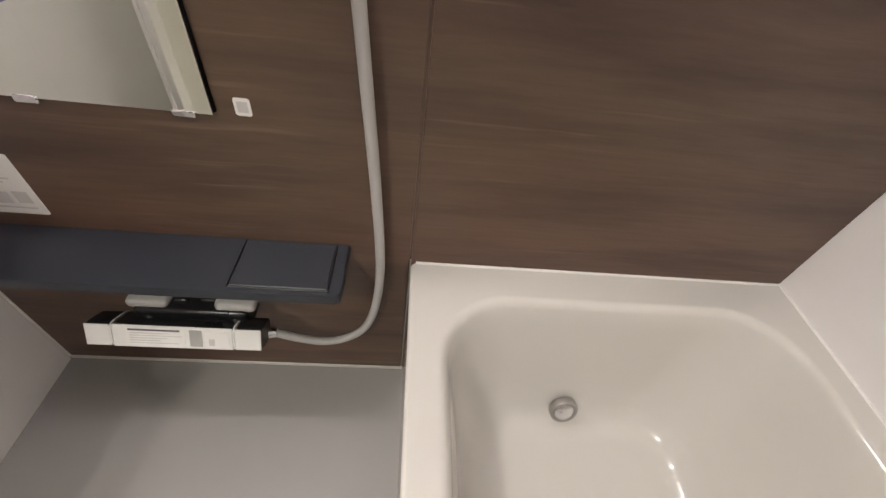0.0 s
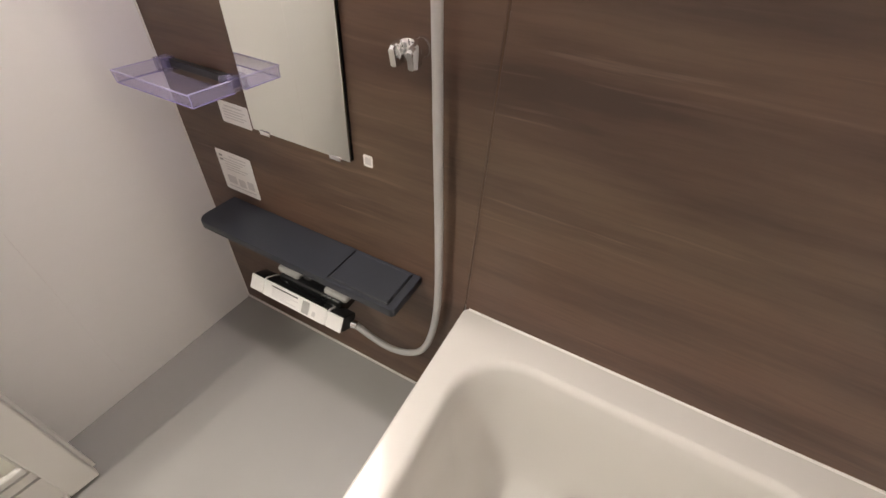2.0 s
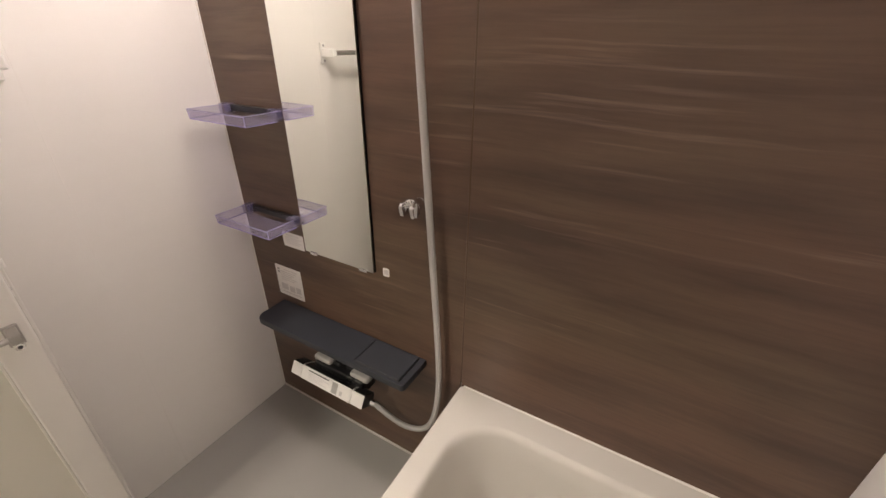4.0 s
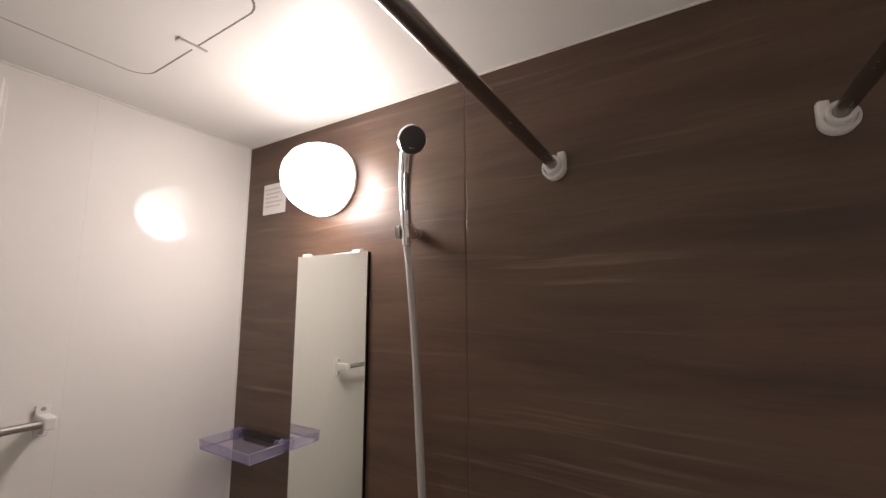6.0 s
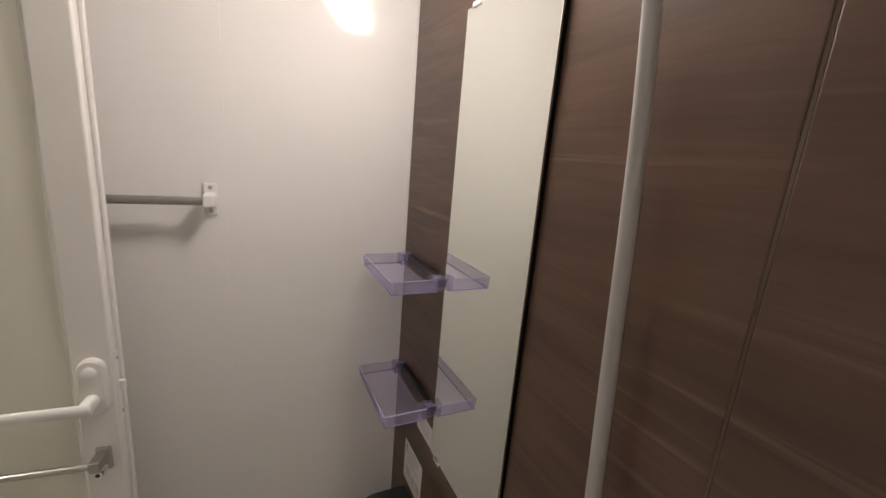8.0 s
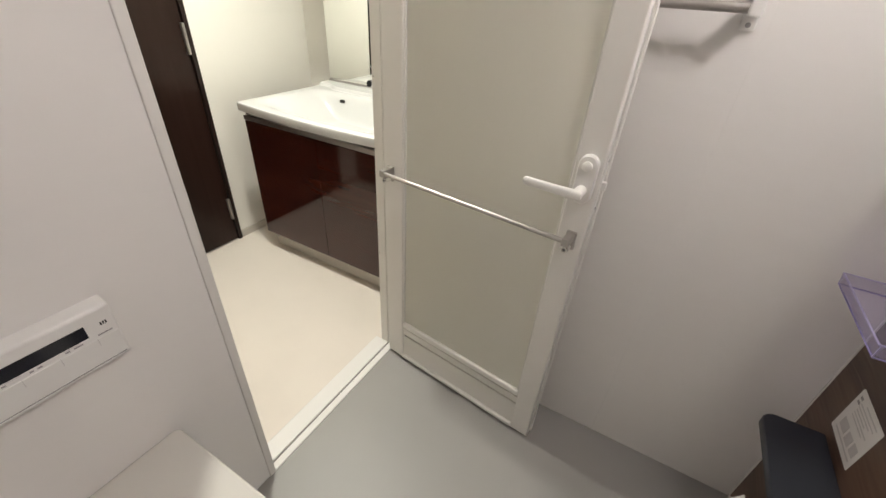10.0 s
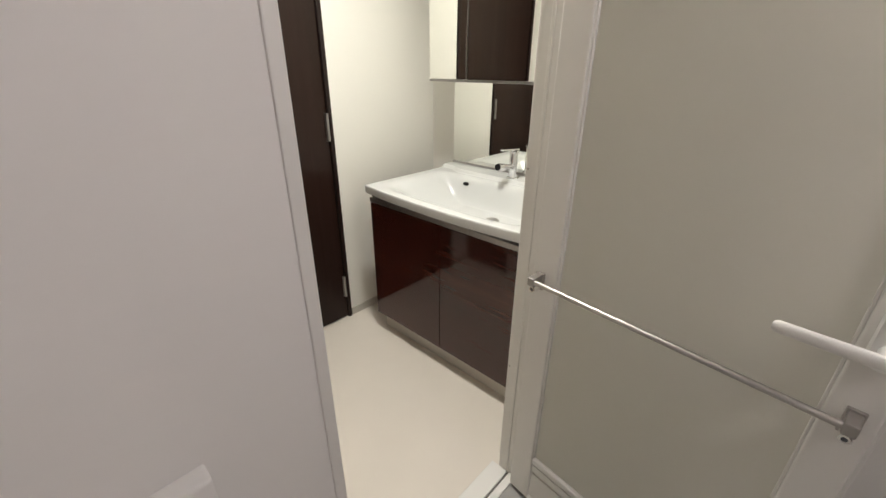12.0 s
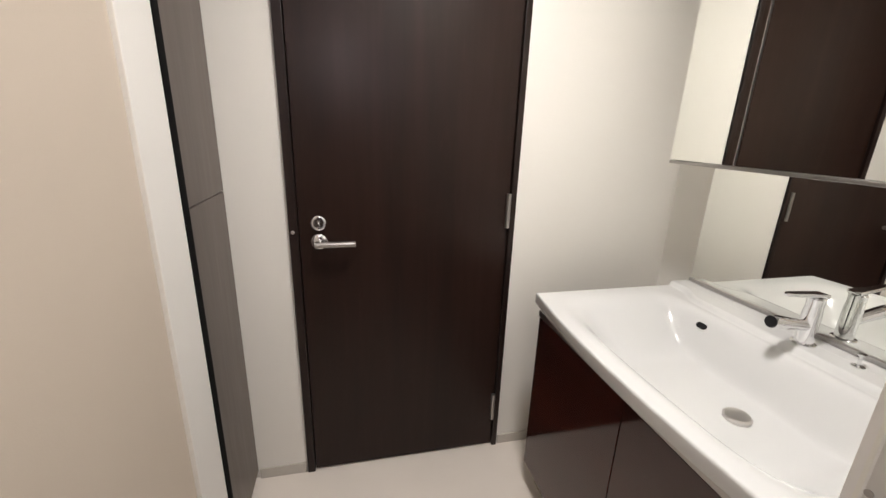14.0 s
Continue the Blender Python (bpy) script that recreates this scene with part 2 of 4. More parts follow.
M_DRAIN = mottled("satin_drain_metal", (0.62, 0.60, 0.58), rough=0.35, metal=1, vary=0.05)
M_GASKET = mottled("grey_gasket", (0.16, 0.15, 0.14), rough=0.6, vary=0.1)
M_DARKINK = mottled("dark_print", (0.10, 0.10, 0.11), rough=0.6, vary=0.1)
M_DARKGREY = mottled("dark_grey_plastic", (0.05, 0.048, 0.05), rough=0.4, vary=0.1, scale=20)
M_DARKCHROME = mottled("dark_chrome", (0.25, 0.25, 0.27), rough=0.12, metal=1, vary=0.05)
M_DISPLAY = mottled("display_glass", (0.010, 0.011, 0.020), rough=0.08, vary=0.05)
M_VIOLETCORE = mottled("violet_clip_core", (0.09, 0.07, 0.16), rough=0.3, vary=0.1)
M_MIRROR2 = mottled("clear_mirror", (0.88, 0.89, 0.85), rough=0.012, metal=1, vary=0.005, rough_vary=0.002)
# darker and warmer than the cream wallpaper
M_BEIGE = mottled("beige_side_wall", (0.60, 0.52, 0.435), rough=0.6, vary=0.03, scale=3, bump=0.15, bump_scale=260)
# matt black that stands for shade in gaps and at the mirror's edge
M_MATT = mottled("matt_black_shade", (0.008, 0.008, 0.008), rough=0.9, vary=0.1)
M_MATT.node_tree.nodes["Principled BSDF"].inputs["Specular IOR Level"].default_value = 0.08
M_TRIM = mottled("white_trim", (0.86, 0.84, 0.80), rough=0.4, vary=0.02)


# ---- mesh helpers ----
def join(*bms):
    """Several bmeshes as one."""
    out = bms[0]
    for b in bms[1:]:
        me = bpy.data.meshes.new("join")
        b.to_mesh(me)
        b.free()
        out.from_mesh(me)
        bpy.data.meshes.remove(me)
    return out


def box(x0, x1, y0, y1, z0, z1, bevel=0.0, seg=2):
    bm = bmesh.new()
    bmesh.ops.create_cube(bm, size=1)
    for v in bm.verts:
        v.co = Vector(((x0 + x1) / 2 + v.co.x * (x1 - x0), (y0 + y1) / 2 + v.co.y * (y1 - y0), (z0 + z1) / 2 + v.co.z * (z1 - z0)))
    if bevel:
        bmesh.ops.bevel(bm, geom=bm.edges[:], offset=bevel, segments=seg, affect="EDGES", profile=0.5)
        for f in sorted(bm.faces, key=lambda f: -f.calc_area())[:6]:
            for e in f.edges:
                e.smooth = False
    return bm


def ring_loft(loops, close_first=True, close_last=True):
    """A skin through closed loops of equal length."""
    bm = bmesh.new()
    rows = [[bm.verts.new(p) for p in loop] for loop in loops]
    n = len(rows[0])
    for a, b in zip(rows, rows[1:]):
        for i in range(n):
            bm.faces.new((a[i], a[(i + 1) % n], b[(i + 1) % n], b[i]))
    if close_first:
        bm.faces.new(rows[0][::-1])
    if close_last:
        bm.faces.new(rows[-1])
    bmesh.ops.recalc_face_normals(bm, faces=bm.faces[:])
    return bm


def lathe(profile, centre=(0, 0, 0), axis=(0, 0, 1), seg=32):
    """Turns (radius, along) pairs about an axis through centre."""
    q = Vector((0, 0, 1)).rotation_difference(Vector(axis)).to_matrix()
    c = Vector(centre)
    loops = [[c + q @ Vector((r * math.cos(2 * math.pi * i / seg), r * math.sin(2 * math.pi * i / seg), h)) for i in range(seg)] for r, h in profile]
    return ring_loft(loops)


def rod(p, q, r, seg=16, bevel=0.0):
    d = Vector(q) - Vector(p)
    L = d.length
    prof = [(r, 0), (r, L)] if not bevel else [(r - bevel, 0), (r, bevel), (r, L - bevel), (r - bevel, L)]
    return lathe(prof, p, d, seg)


def sweep(points, radius, seg=12, rings=None):
    """A round tube along a smooth line through points; rings: (count, amount) of fine ribs."""
    pts = [Vector(p) for p in points]
    fine = []
    for i in range(len(pts) - 1):
        p0, p1, p2, p3 = pts[max(i - 1, 0)], pts[i], pts[i + 1], pts[min(i + 2, len(pts) - 1)]
        for k in range(10):
            t = k / 10
            fine.append(0.5 * ((2 * p1) + (p2 - p0) * t + (2 * p0 - 5 * p1 + 4 * p2 - p3) * t * t + (3 * p1 - p0 - 3 * p2 + p3) * t ** 3))
    fine.append(pts[-1])
    loops, side = [], None
    for i, p in enumerate(fine):
        d = (fine[min(i + 1, len(fine) - 1)] - fine[max(i - 1, 0)]).normalized()
        if side is None:
            side = d.orthogonal().normalized()
        side = (side - d * side.dot(d)).normalized()
        up = d.cross(side)
        r = radius(i / (len(fine) - 1)) if callable(radius) else radius
        loops.append([p + r * (math.cos(2 * math.pi * k / seg) * side + math.sin(2 * math.pi * k / seg) * up) for k in range(seg)])
    return ring_loft(loops)


def round_rect(x0, x1, y0, y1, r, z, n=8):
    """A closed loop: a rectangle with rounded corners; r: one radius or four (from x1 y1, anticlockwise)."""
    rs = r if isinstance(r, (tuple, list)) else (r,) * 4
    out = []
    for (cx, cy, a0), q in zip(((x1, y1, 0), (x0, y1, 90), (x0, y0, 180), (x1, y0, 270)), rs):
        sx, sy = (1 if cx == x1 else -1), (1 if cy == y1 else -1)
        for k in range(n + 1):
            a = radians(a0 + 90 * k / n)
            out.append(Vector((cx - sx * q + q * math.cos(a), cy - sy * q + q * math.sin(a), z)))
    return out


def thing(name, at, label, category, group="", kind=""):
    ob = new(name)
    ob.empty_display_size = 0.05
    ob.location = at
    tagged(ob, label, category, group, kind)
    return ob


def origin_of(ob):
    v = Vector((0, 0, 0))
    while ob:
        v += ob.location
        ob = ob.parent
    return v


def part(name, bm, material, parent=None, label="", smooth=40, local=False):
    """Links a bmesh as one mesh object under a thing or part; the mesh is given in world places unless local."""
    me = bpy.data.meshes.new(name)
    if parent and not local:
        bm.transform(Matrix.Translation(-origin_of(parent)))
    bm.to_mesh(me)
    bm.free()
    for p in me.polygons:
        p.use_smooth = smooth > 0
    if smooth:
        flat = [e.index for e in me.edges if e.use_edge_sharp]
        me.set_sharp_from_angle(angle=radians(smooth))
        for i in flat:
            me.edges[i].use_edge_sharp = True
    me.materials.append(material)
    ob = new(name, me)
    ob.parent = parent
    if label:
        ob["label"] = label
    return ob


def structure(name, bm, material, label, category, smooth=40):
    return tagged(part(name, bm, material, None, smooth=smooth), label, category, "", "structure")


# ---- bath: shell ----
BX, BY, BZ, FZ = 1.617, -1.225, 2.05, 0.012    # inner far side, inner door side, ceiling, floor
WZ = -0.02                                    # washroom floor
OX0, OX1, OZ = 0.0, 0.684, 2.0                # door opening in the bath's front wall
structure("floor", box(-0.1, BX + 0.1, BY - 0.02, 0.1, FZ - 0.06, FZ), M_FLOOR, "grey matt resin bathroom floor", "floor")
wb = structure("wall_brown", box(0, BX, 0.006, 0.1, FZ - 0.05, BZ + 0.05), M_CAULK, "brown wood-print panel wall with one upright joint", "wall")
part("wall_panel", box(0.0, 0.8259, 0, 0.0058, FZ + 0.010, BZ, 0.002, 2), M_BROWN, wb)
part("wall_panel", box(0.8291, BX, 0, 0.0058, FZ + 0.010, BZ, 0.002, 2), M_BROWN, wb)
part("joint_strip", box(0.8259, 0.8291, 0.0008, 0.0056, 0.46, BZ - 0.001), M_JOINT, wb, "brown joint strip")
part("sealant", box(0.0, 0.83, -0.003, 0.006, FZ, FZ + 0.010, 0.002, 1), M_CAULK, wb, "pale sealant along the floor")
ww = structure("wall_white", box(-0.1, -0.006, BY - 0.1, 0.1, FZ - 0.05, BZ + 0.05), M_WHITE_WALL, "white glossy panel wall with an upright joint", "wall")
part("wall_panel", box(-0.0058, 0, -0.4196, -0.0032, FZ, BZ, 0.0009, 3), M_WHITE_WALL, ww)
part("wall_panel", box(-0.0058, 0, BY, -0.4196, FZ, BZ, 0.0009, 3), M_WHITE_WALL, ww)
part("panel_seam", box(-0.0056, -0.0004, -0.4206, -0.4186, FZ, BZ - 0.005), M_TRIM, ww, "white seam filler")
part("corner_bead", box(-0.004, 0.003, -0.003, 0.0, FZ + 0.01, BZ), M_TRIM, ww, "white corner bead")
structure("wall_tub_side", box(BX, BX + 0.1, BY - 0.1, 0.1, FZ - 0.05, BZ + 0.05), M_WHITE_WALL, "white glossy panel wall beside the tub", "wall")
front = join(box(OX1, BX, BY - 0.075, BY, FZ - 0.05, BZ + 0.05), box(OX0, OX1, BY - 0.075, BY, OZ, BZ + 0.05))
structure("wall_door_side", front, M_WHITE_WALL, "white glossy panel wall round the bathroom door", "wall")
structure("ceiling", box(-0.1, BX + 0.1, BY - 0.02, 0.1, BZ, BZ + 0.06), M_CEIL, "white satin bathroom ceiling", "ceiling")
structure("trim", join(box(0.0, BX, -0.006, 0.0, BZ - 0.004, BZ, 0.001, 1), box(0.0, 0.006, BY, -0.006, BZ - 0.004, BZ, 0.001, 1)), M_TRIM, "thin white trim where walls meet the ceiling", "trim")

# ---- bath door frame and threshold ----
dfr = structure("door_frame_bath", box(OX0, 0.05, -1.291, BY + 0.006, FZ - 0.02, OZ, 0.003), M_FRAME, "white painted aluminium bathroom door frame", "door frame")
part("frame_post", box(0.664, OX1, -1.315, BY + 0.004, FZ - 0.02, OZ, 0.0025), M_FRAME, dfr)
part("frame_head", box(0.05, 0.664, -1.315, BY + 0.006, OZ - 0.04, OZ, 0.0025), M_FRAME, dfr)
part("stop_bead", box(0.05, 0.054, -1.262, -1.254, FZ, OZ - 0.04, 0.001, 1), M_FRAME, dfr)
part("stop_bead", box(0.653, 0.664, -1.330, -1.285, FZ, OZ - 0.04, 0.001, 1), M_FRAME, dfr)
for z in (0.45, 1.05, 1.62):
    part("screw_head", lathe([(0.003, 0), (0.003, 0.0012), (0.001, 0.0016)], (0.05, -1.285, z), (1, 0, 0), 10), M_STEEL, dfr)
part("strike_plate", box(0.658, 0.664, -1.250, BY - 0.008, 0.905, 0.945, 0.002), M_WHITE, dfr, "white plastic latch keeper")
sill = structure("threshold", box(0.05, 0.664, -1.318, -1.255, WZ - 0.02, 0.010, 0.003), M_FRAME, "white grooved door threshold", "threshold")
part("track_strip", box(0.05, 0.664, -1.246, -1.222, FZ - 0.03, 0.004 + FZ, 0.002), M_FRAME, sill)
part("gasket", box(0.05, 0.664, -1.2552, -1.2458, WZ - 0.02, 0.004), M_GASKET, sill, "grey groove gasket")

# ---- bathtub ----
tub = thing("bathtub", (0.828, -0.6, FZ), "ivory glossy resin bathtub with rounded inner corners", "bathtub")
TX0, TX1, TY0, TY1, TZ = 0.828, BX, BY, 0.0, 0.454
tub_loops = [round_rect(TX0 + d, TX1 - d, TY0 + d, TY1 - d, 0.014, TZ + dz, 12) for d, dz in ((0.0, -0.034), (0.0, -0.006), (0.0, -0.005), (0.0015, -0.0015), (0.005, 0.0), (0.006, 0.0))]
for x0, x1, y0, y1, r, dz in ((0.8785, 1.5675, -1.1365, -0.0705, 0.135, 0.0), (0.880, 1.566, -1.135, -0.072, 0.135, 0.0), (0.886, 1.560, -1.130, -0.076, 0.13, -0.0015), (0.891, 1.556, -1.126, -0.082, 0.128, -0.006),
                              (0.896, 1.552, -1.122, -0.087, 0.126, -0.016), (0.905, 1.546, -1.11, -0.093, 0.126, -0.06), (0.930, 1.534, -1.08, -0.104, 0.13, -0.18),
                              (0.955, 1.520, -1.05, -0.116, 0.13, -0.27), (0.985, 1.502, -1.02, -0.13, 0.13, -0.335), (1.010, 1.485, -1.0, -0.143, 0.12, -0.365),
                              (1.040, 1.463, -0.975, -0.165, 0.11, -0.383), (1.075, 1.435, -0.945, -0.195, 0.09, -0.389)):
    tub_loops.append(round_rect(x0, x1, y0, y1, r, TZ + dz, 12))
part("basin", ring_loft(tub_loops, False, True), M_TUB, tub, smooth=60)
part("apron", box(TX0 + 0.006, TX0 + 0.03, TY0, TY1 - 0.003, FZ, TZ - 0.034, 0.003), M_TUB, tub)
part("sealant", join(box(TX1 - 0.008, TX1, TY0, TY1, TZ - 0.010, TZ + 0.0015, 0.001, 1), box(TX0 + 0.010, TX1 - 0.009, TY1 - 0.007, TY1, TZ - 0.010, TZ + 0.0012, 0.001, 1)), M_TRIM, tub, "white sealant along the walls")
cap = part("water_fitting", lathe([(0.033, 0), (0.033, 0.012), (0.030, 0.016), (0.024, 0.016), (0.023, 0.013), (0.001, 0.013)], (1.213, -0.143, 0.125), (0, -0.93, 0.36), 36), M_STEEL, tub, "round brushed metal circulation fitting")
part("filter", lathe([(0.0225, 0.0), (0.0225, 0.0145), (0.018, 0.0165), (0.001, 0.0165)], (1.213, -0.143, 0.125), (0, -0.93, 0.36), 30), M_CHROME, cap)
part("plug", lathe([(0.024, 0), (0.024, 0.003), (0.018, 0.006), (0.001, 0.007)], (1.25, -0.35, TZ - 0.389), (0, 0, 1), 30), M_CHROME, tub)

# ---- bathroom door leaf ----
leaf = thing("bathroom_door", (0.058, -1.218, FZ + 0.012), "white framed frosted bathroom door swung open inwards", "door")
leaf.rotation_euler = (0, 0, radians(83.5))
LW, LH, LT = 0.620, 1.93, 0.030


def leaf_part(name, bm, mat, label="", parent=leaf, smooth=40):
    return part(name, bm, mat, parent, label, smooth, local=True)


leaf_part("stile", box(0, 0.070, -LT, 0, 0, LH, 0.004, 3), M_FRAME)
leaf_part("stile", box(LW - 0.062, LW, -LT, 0, 0, LH, 0.004, 3), M_FRAME)
leaf_part("edge_strip", box(LW, LW + 0.007, -0.014, -0.004, 0.02, LH - 0.01, 0.002), M_FRAME)
X0, X1 = 0.070, LW - 0.062
leaf_part("rail", box(X0, X1, -LT, -0.002, LH - 0.055, LH, 0.003), M_FRAME)
leaf_part("rail", box(X0, X1, -LT - 0.003, -0.002, 0.0, 0.013, 0.003), M_FRAME)
leaf_part("kick_panel", box(X0, X1, -LT + 0.008, -0.004, 0.012, 0.112, 0.0012), M_FRAME, "recessed white kick panel")
leaf_part("vent_slat", box(X0, X1, -LT + 0.006, -0.004, 0.122, 0.149, 0.0012), M_FRAME)
leaf_part("glazing_bead", box(X0, X1, -LT + 0.000, -0.004, 0.159, 0.182, 0.005, 3), M_FRAME)
# filler behind the slats, black so that the grooves look shaded
leaf_part("vent_shade", box(X0, X1, -LT + 0.017, -0.006, 0.106, 0.170), M_MATT, "matt black filler for the shade in the vent gaps")
leaf_part("glazing_bead", box(X0, X0 + 0.005, -LT + 0.004, -0.008, 0.182, LH - 0.055, 0.001, 1), M_FRAME)
leaf_part("glazing_bead", box(X1 - 0.005, X1, -LT + 0.004, -0.008, 0.182, LH - 0.055, 0.001, 1), M_FRAME)
leaf_part("frosted_panel", box(X0, X1, -0.019, -0.015, 0.172, LH - 0.053), M_FROST, "frosted translucent resin panel")
# lever set
hx, hz = 0.590, 0.912
plate_loop = [Vector((p.x, 0, p.y)) for p in round_rect(hx - 0.021, hx + 0.021, hz - 0.045, hz + 0.065, 0.0209, 0, 10)]
lock_plate = leaf_part("lock_plate", ring_loft([[p + Vector((0, -LT, 0)) for p in plate_loop], [p + Vector((0, -LT - 0.010, 0)) for p in plate_loop],
                       [Vector((hx + (p.x - hx) * 0.88, -LT - 0.013, hz + 0.01 + (p.z - hz - 0.01) * 0.95)) for p in plate_loop]]), M_WHITE, "white plastic lock plate")
leaf_part("thumb_turn", lathe([(0.0105, 0), (0.0105, 0.006), (0.008, 0.008), (0.001, 0.008)], (hx, -LT - 0.013, hz + 0.042), (0, -1, 0), 24), M_WHITE, "", lock_plate)
leaf_part("lever_neck", rod((hx, -LT - 0.012, hz - 0.012), (hx, -LT - 0.047, hz - 0.012), 0.0115, 20, 0.002), M_WHITE, "", lock_plate)
grip = [[Vector((hx + 0.012 - 0.133 * t, -LT - 0.046 + 0.006 * math.cos(a) * (1 - 0.15 * t), hz - 0.012 + (0.0115 - 0.001 * t) * math.sin(a) * (1 if 0.02 < t < 0.98 else 0.6) - 0.002 * t)) for a in [2 * math.pi * k / 16 for k in range(16)]] for t in (0, 0.03, 0.3, 0.7, 0.96, 1.0)]
leaf_part("lever_grip", ring_loft(grip), M_WHITE, "", lock_plate)
leaf_part("latch_tongue", box(LW - 0.001, LW + 0.012, -0.022, -0.012, hz - 0.01, hz + 0.01, 0.003), M_WHITE)
for z in (hz + 0.055, hz - 0.055):
    leaf_part("latch_screw", lathe([(0.0035, 0), (0.0035, 0.001), (0.001, 0.0014)], (LW + 0.0018, -0.016, z), (1, 0, 0), 12), M_INK)
leaf_part("latch_face", box(LW - 0.0005, LW + 0.002, -0.026, -0.006, hz - 0.07, hz + 0.07, 0.0006, 1), M_WHITE)
# towel rail across the leaf
bz, by = 0.780, -LT - 0.036
rail_bar = leaf_part("towel_rail", rod((0.018, by, bz), (0.600, by, bz), 0.0062, 18), M_STEEL, "brushed steel towel rail")
for bx in (0.026, 0.592):
    leaf_part("rail_bracket", join(box(bx - 0.012, bx + 0.012, -LT - 0.008, -LT, bz - 0.032, bz + 0.014, 0.002), box(bx - 0.009, bx + 0.009, by - 0.008, -LT - 0.004, bz - 0.011, bz + 0.011, 0.003)), M_STEEL, "", rail_bar)
    leaf_part("screw_boss", lathe([(0.0085, 0), (0.0085, 0.026), (0.0072, 0.028), (0.0040, 0.028), (0.0038, 0.020)], (bx, -LT - 0.006, bz - 0.023), (0, -1, 0), 20), M_CHROME, "", rail_bar)
    leaf_part("screw_hole", lathe([(0.0039, 0), (0.0039, 0.0015)], (bx, -LT - 0.0305, bz - 0.023), (0, -1, 0), 14), M_DARKINK, "dark screw recess", rail_bar)
for z in (0.25, 1.0, 1.7):
    leaf_part("hinge", rod((0.0, -0.002, z), (0.0, -0.002, z + 0.07), 0.007, 14, 0.001), M_FRAME)

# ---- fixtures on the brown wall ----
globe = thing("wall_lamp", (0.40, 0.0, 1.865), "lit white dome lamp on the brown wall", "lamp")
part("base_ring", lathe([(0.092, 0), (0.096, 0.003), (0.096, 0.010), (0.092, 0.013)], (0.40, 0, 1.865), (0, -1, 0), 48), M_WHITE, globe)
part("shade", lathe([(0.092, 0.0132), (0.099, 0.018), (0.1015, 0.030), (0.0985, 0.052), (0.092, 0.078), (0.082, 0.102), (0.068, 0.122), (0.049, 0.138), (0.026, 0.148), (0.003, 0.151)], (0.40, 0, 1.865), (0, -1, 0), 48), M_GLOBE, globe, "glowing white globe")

mir = thing("wall_mirror", (0.41, 0, 0.735), "tall narrow frameless mirror held by four clips", "mirror")
part("glass", box(0.279, 0.5455, -0.0095, -0.0055, 0.735, 1.659, 0.0006, 1), M_MIRROR, mir)
# backing reaches past the glass as a painted shadow line on the right
part("backing", box(0.281, 0.5470, -0.0052, 0.0, 0.737, 1.657), M_MATT, mir, "matt black backing, its edge standing for the mirror's shadow")
for cx in (0.315, 0.508):
    part("clip", box(cx - 0.015, cx + 0.015, -0.0125, 0, 0.729, 0.739, 0.002), M_CHROME, mir, "chrome mirror clip")
    part("clip", box(cx - 0.015, cx + 0.015, -0.0125, 0, 1.655, 1.665, 0.002), M_WHITE, mir, "white mirror clip")


def tray(z):
    t = thing("wall_tray", (0.163, 0, z), "violet-tinted clear acrylic tray on wall clips", "shelf", "acrylic trays")
    x0, x1, y0, y1, h, w = 0.040, 0.271, -0.121, -0.022, 0.024, 0.0028
    part("tray_floor", box(x0 + 0.003, x1 - 0.003, y0 + 0.003, y1, z, z + w, 0.0008, 1), M_ACRYL, t)
    part("back_bar", box(x0 + 0.028, x1 - 0.028, -0.016, -0.001, z + 0.010, z + 0.027, 0.002), M_BLACK, t, "dark mounting bar")
    front = box(x0, x1, y0, y0 + w, z, z + h, 0.0008, 1)
    for v in front.verts:
        v.co.y -= 0.004 * (v.co.z - z) / h
    part("front_lip", front, M_ACRYL, t)
    e = 0.0016
    for nm, zz, yy, m in (("lower_edge", z - e, y0, M_ACRYLEDGE), ("upper_edge", z + h, y0 - 0.004, M_ACRYLTOP)):
        part(nm, join(box(x0, x1, yy, yy + w, zz, zz + e), box(x0, x0 + w, yy + w, y1, zz, zz + e), box(x1 - w, x1, yy + w, y1, zz, zz + e)), m, t, "tinted cut edge")
    for xx in (x0 - 0.0006, x1 - 0.001):
        part("corner_edge", box(xx, xx + 0.0016, y0 - 0.0005, y0 + 0.001, z, z + h), M_ACRYLTOP, t, "tinted cut edge")
    part("side_lip", box(x0, x0 + w, y0 + w, y1, z, z + h, 0.0008, 1), M_ACRYL, t)
    part("side_lip", box(x1 - w, x1, y0 + w, y1, z, z + h, 0.0008, 1), M_ACRYL, t)
    for cx in (x0 + 0.014, x1 - 0.014):
        c = join(box(cx - 0.013, cx - 0.009, -0.034, -0.001, z, z + h + 0.006, 0.001, 1), box(cx + 0.009, cx + 0.013, -0.034, -0.001, z, z + h + 0.006, 0.001, 1),
                 box(cx - 0.009, cx + 0.009, -0.034, -0.001, z + h + 0.002, z + h + 0.006, 0.001, 1), box(cx - 0.009, cx + 0.009, -0.034, -0.001, z, z + 0.004, 0.001, 1))
        part("wall_clip", c, M_ACRYL, t)
        part("clip_core", box(cx - 0.0085, cx + 0.0085, -0.022, 0, z + 0.006, z + h, 0.002), M_VIOLETCORE, t, "dark violet clip core")
    return t


tray(1.122)
tray(0.816)

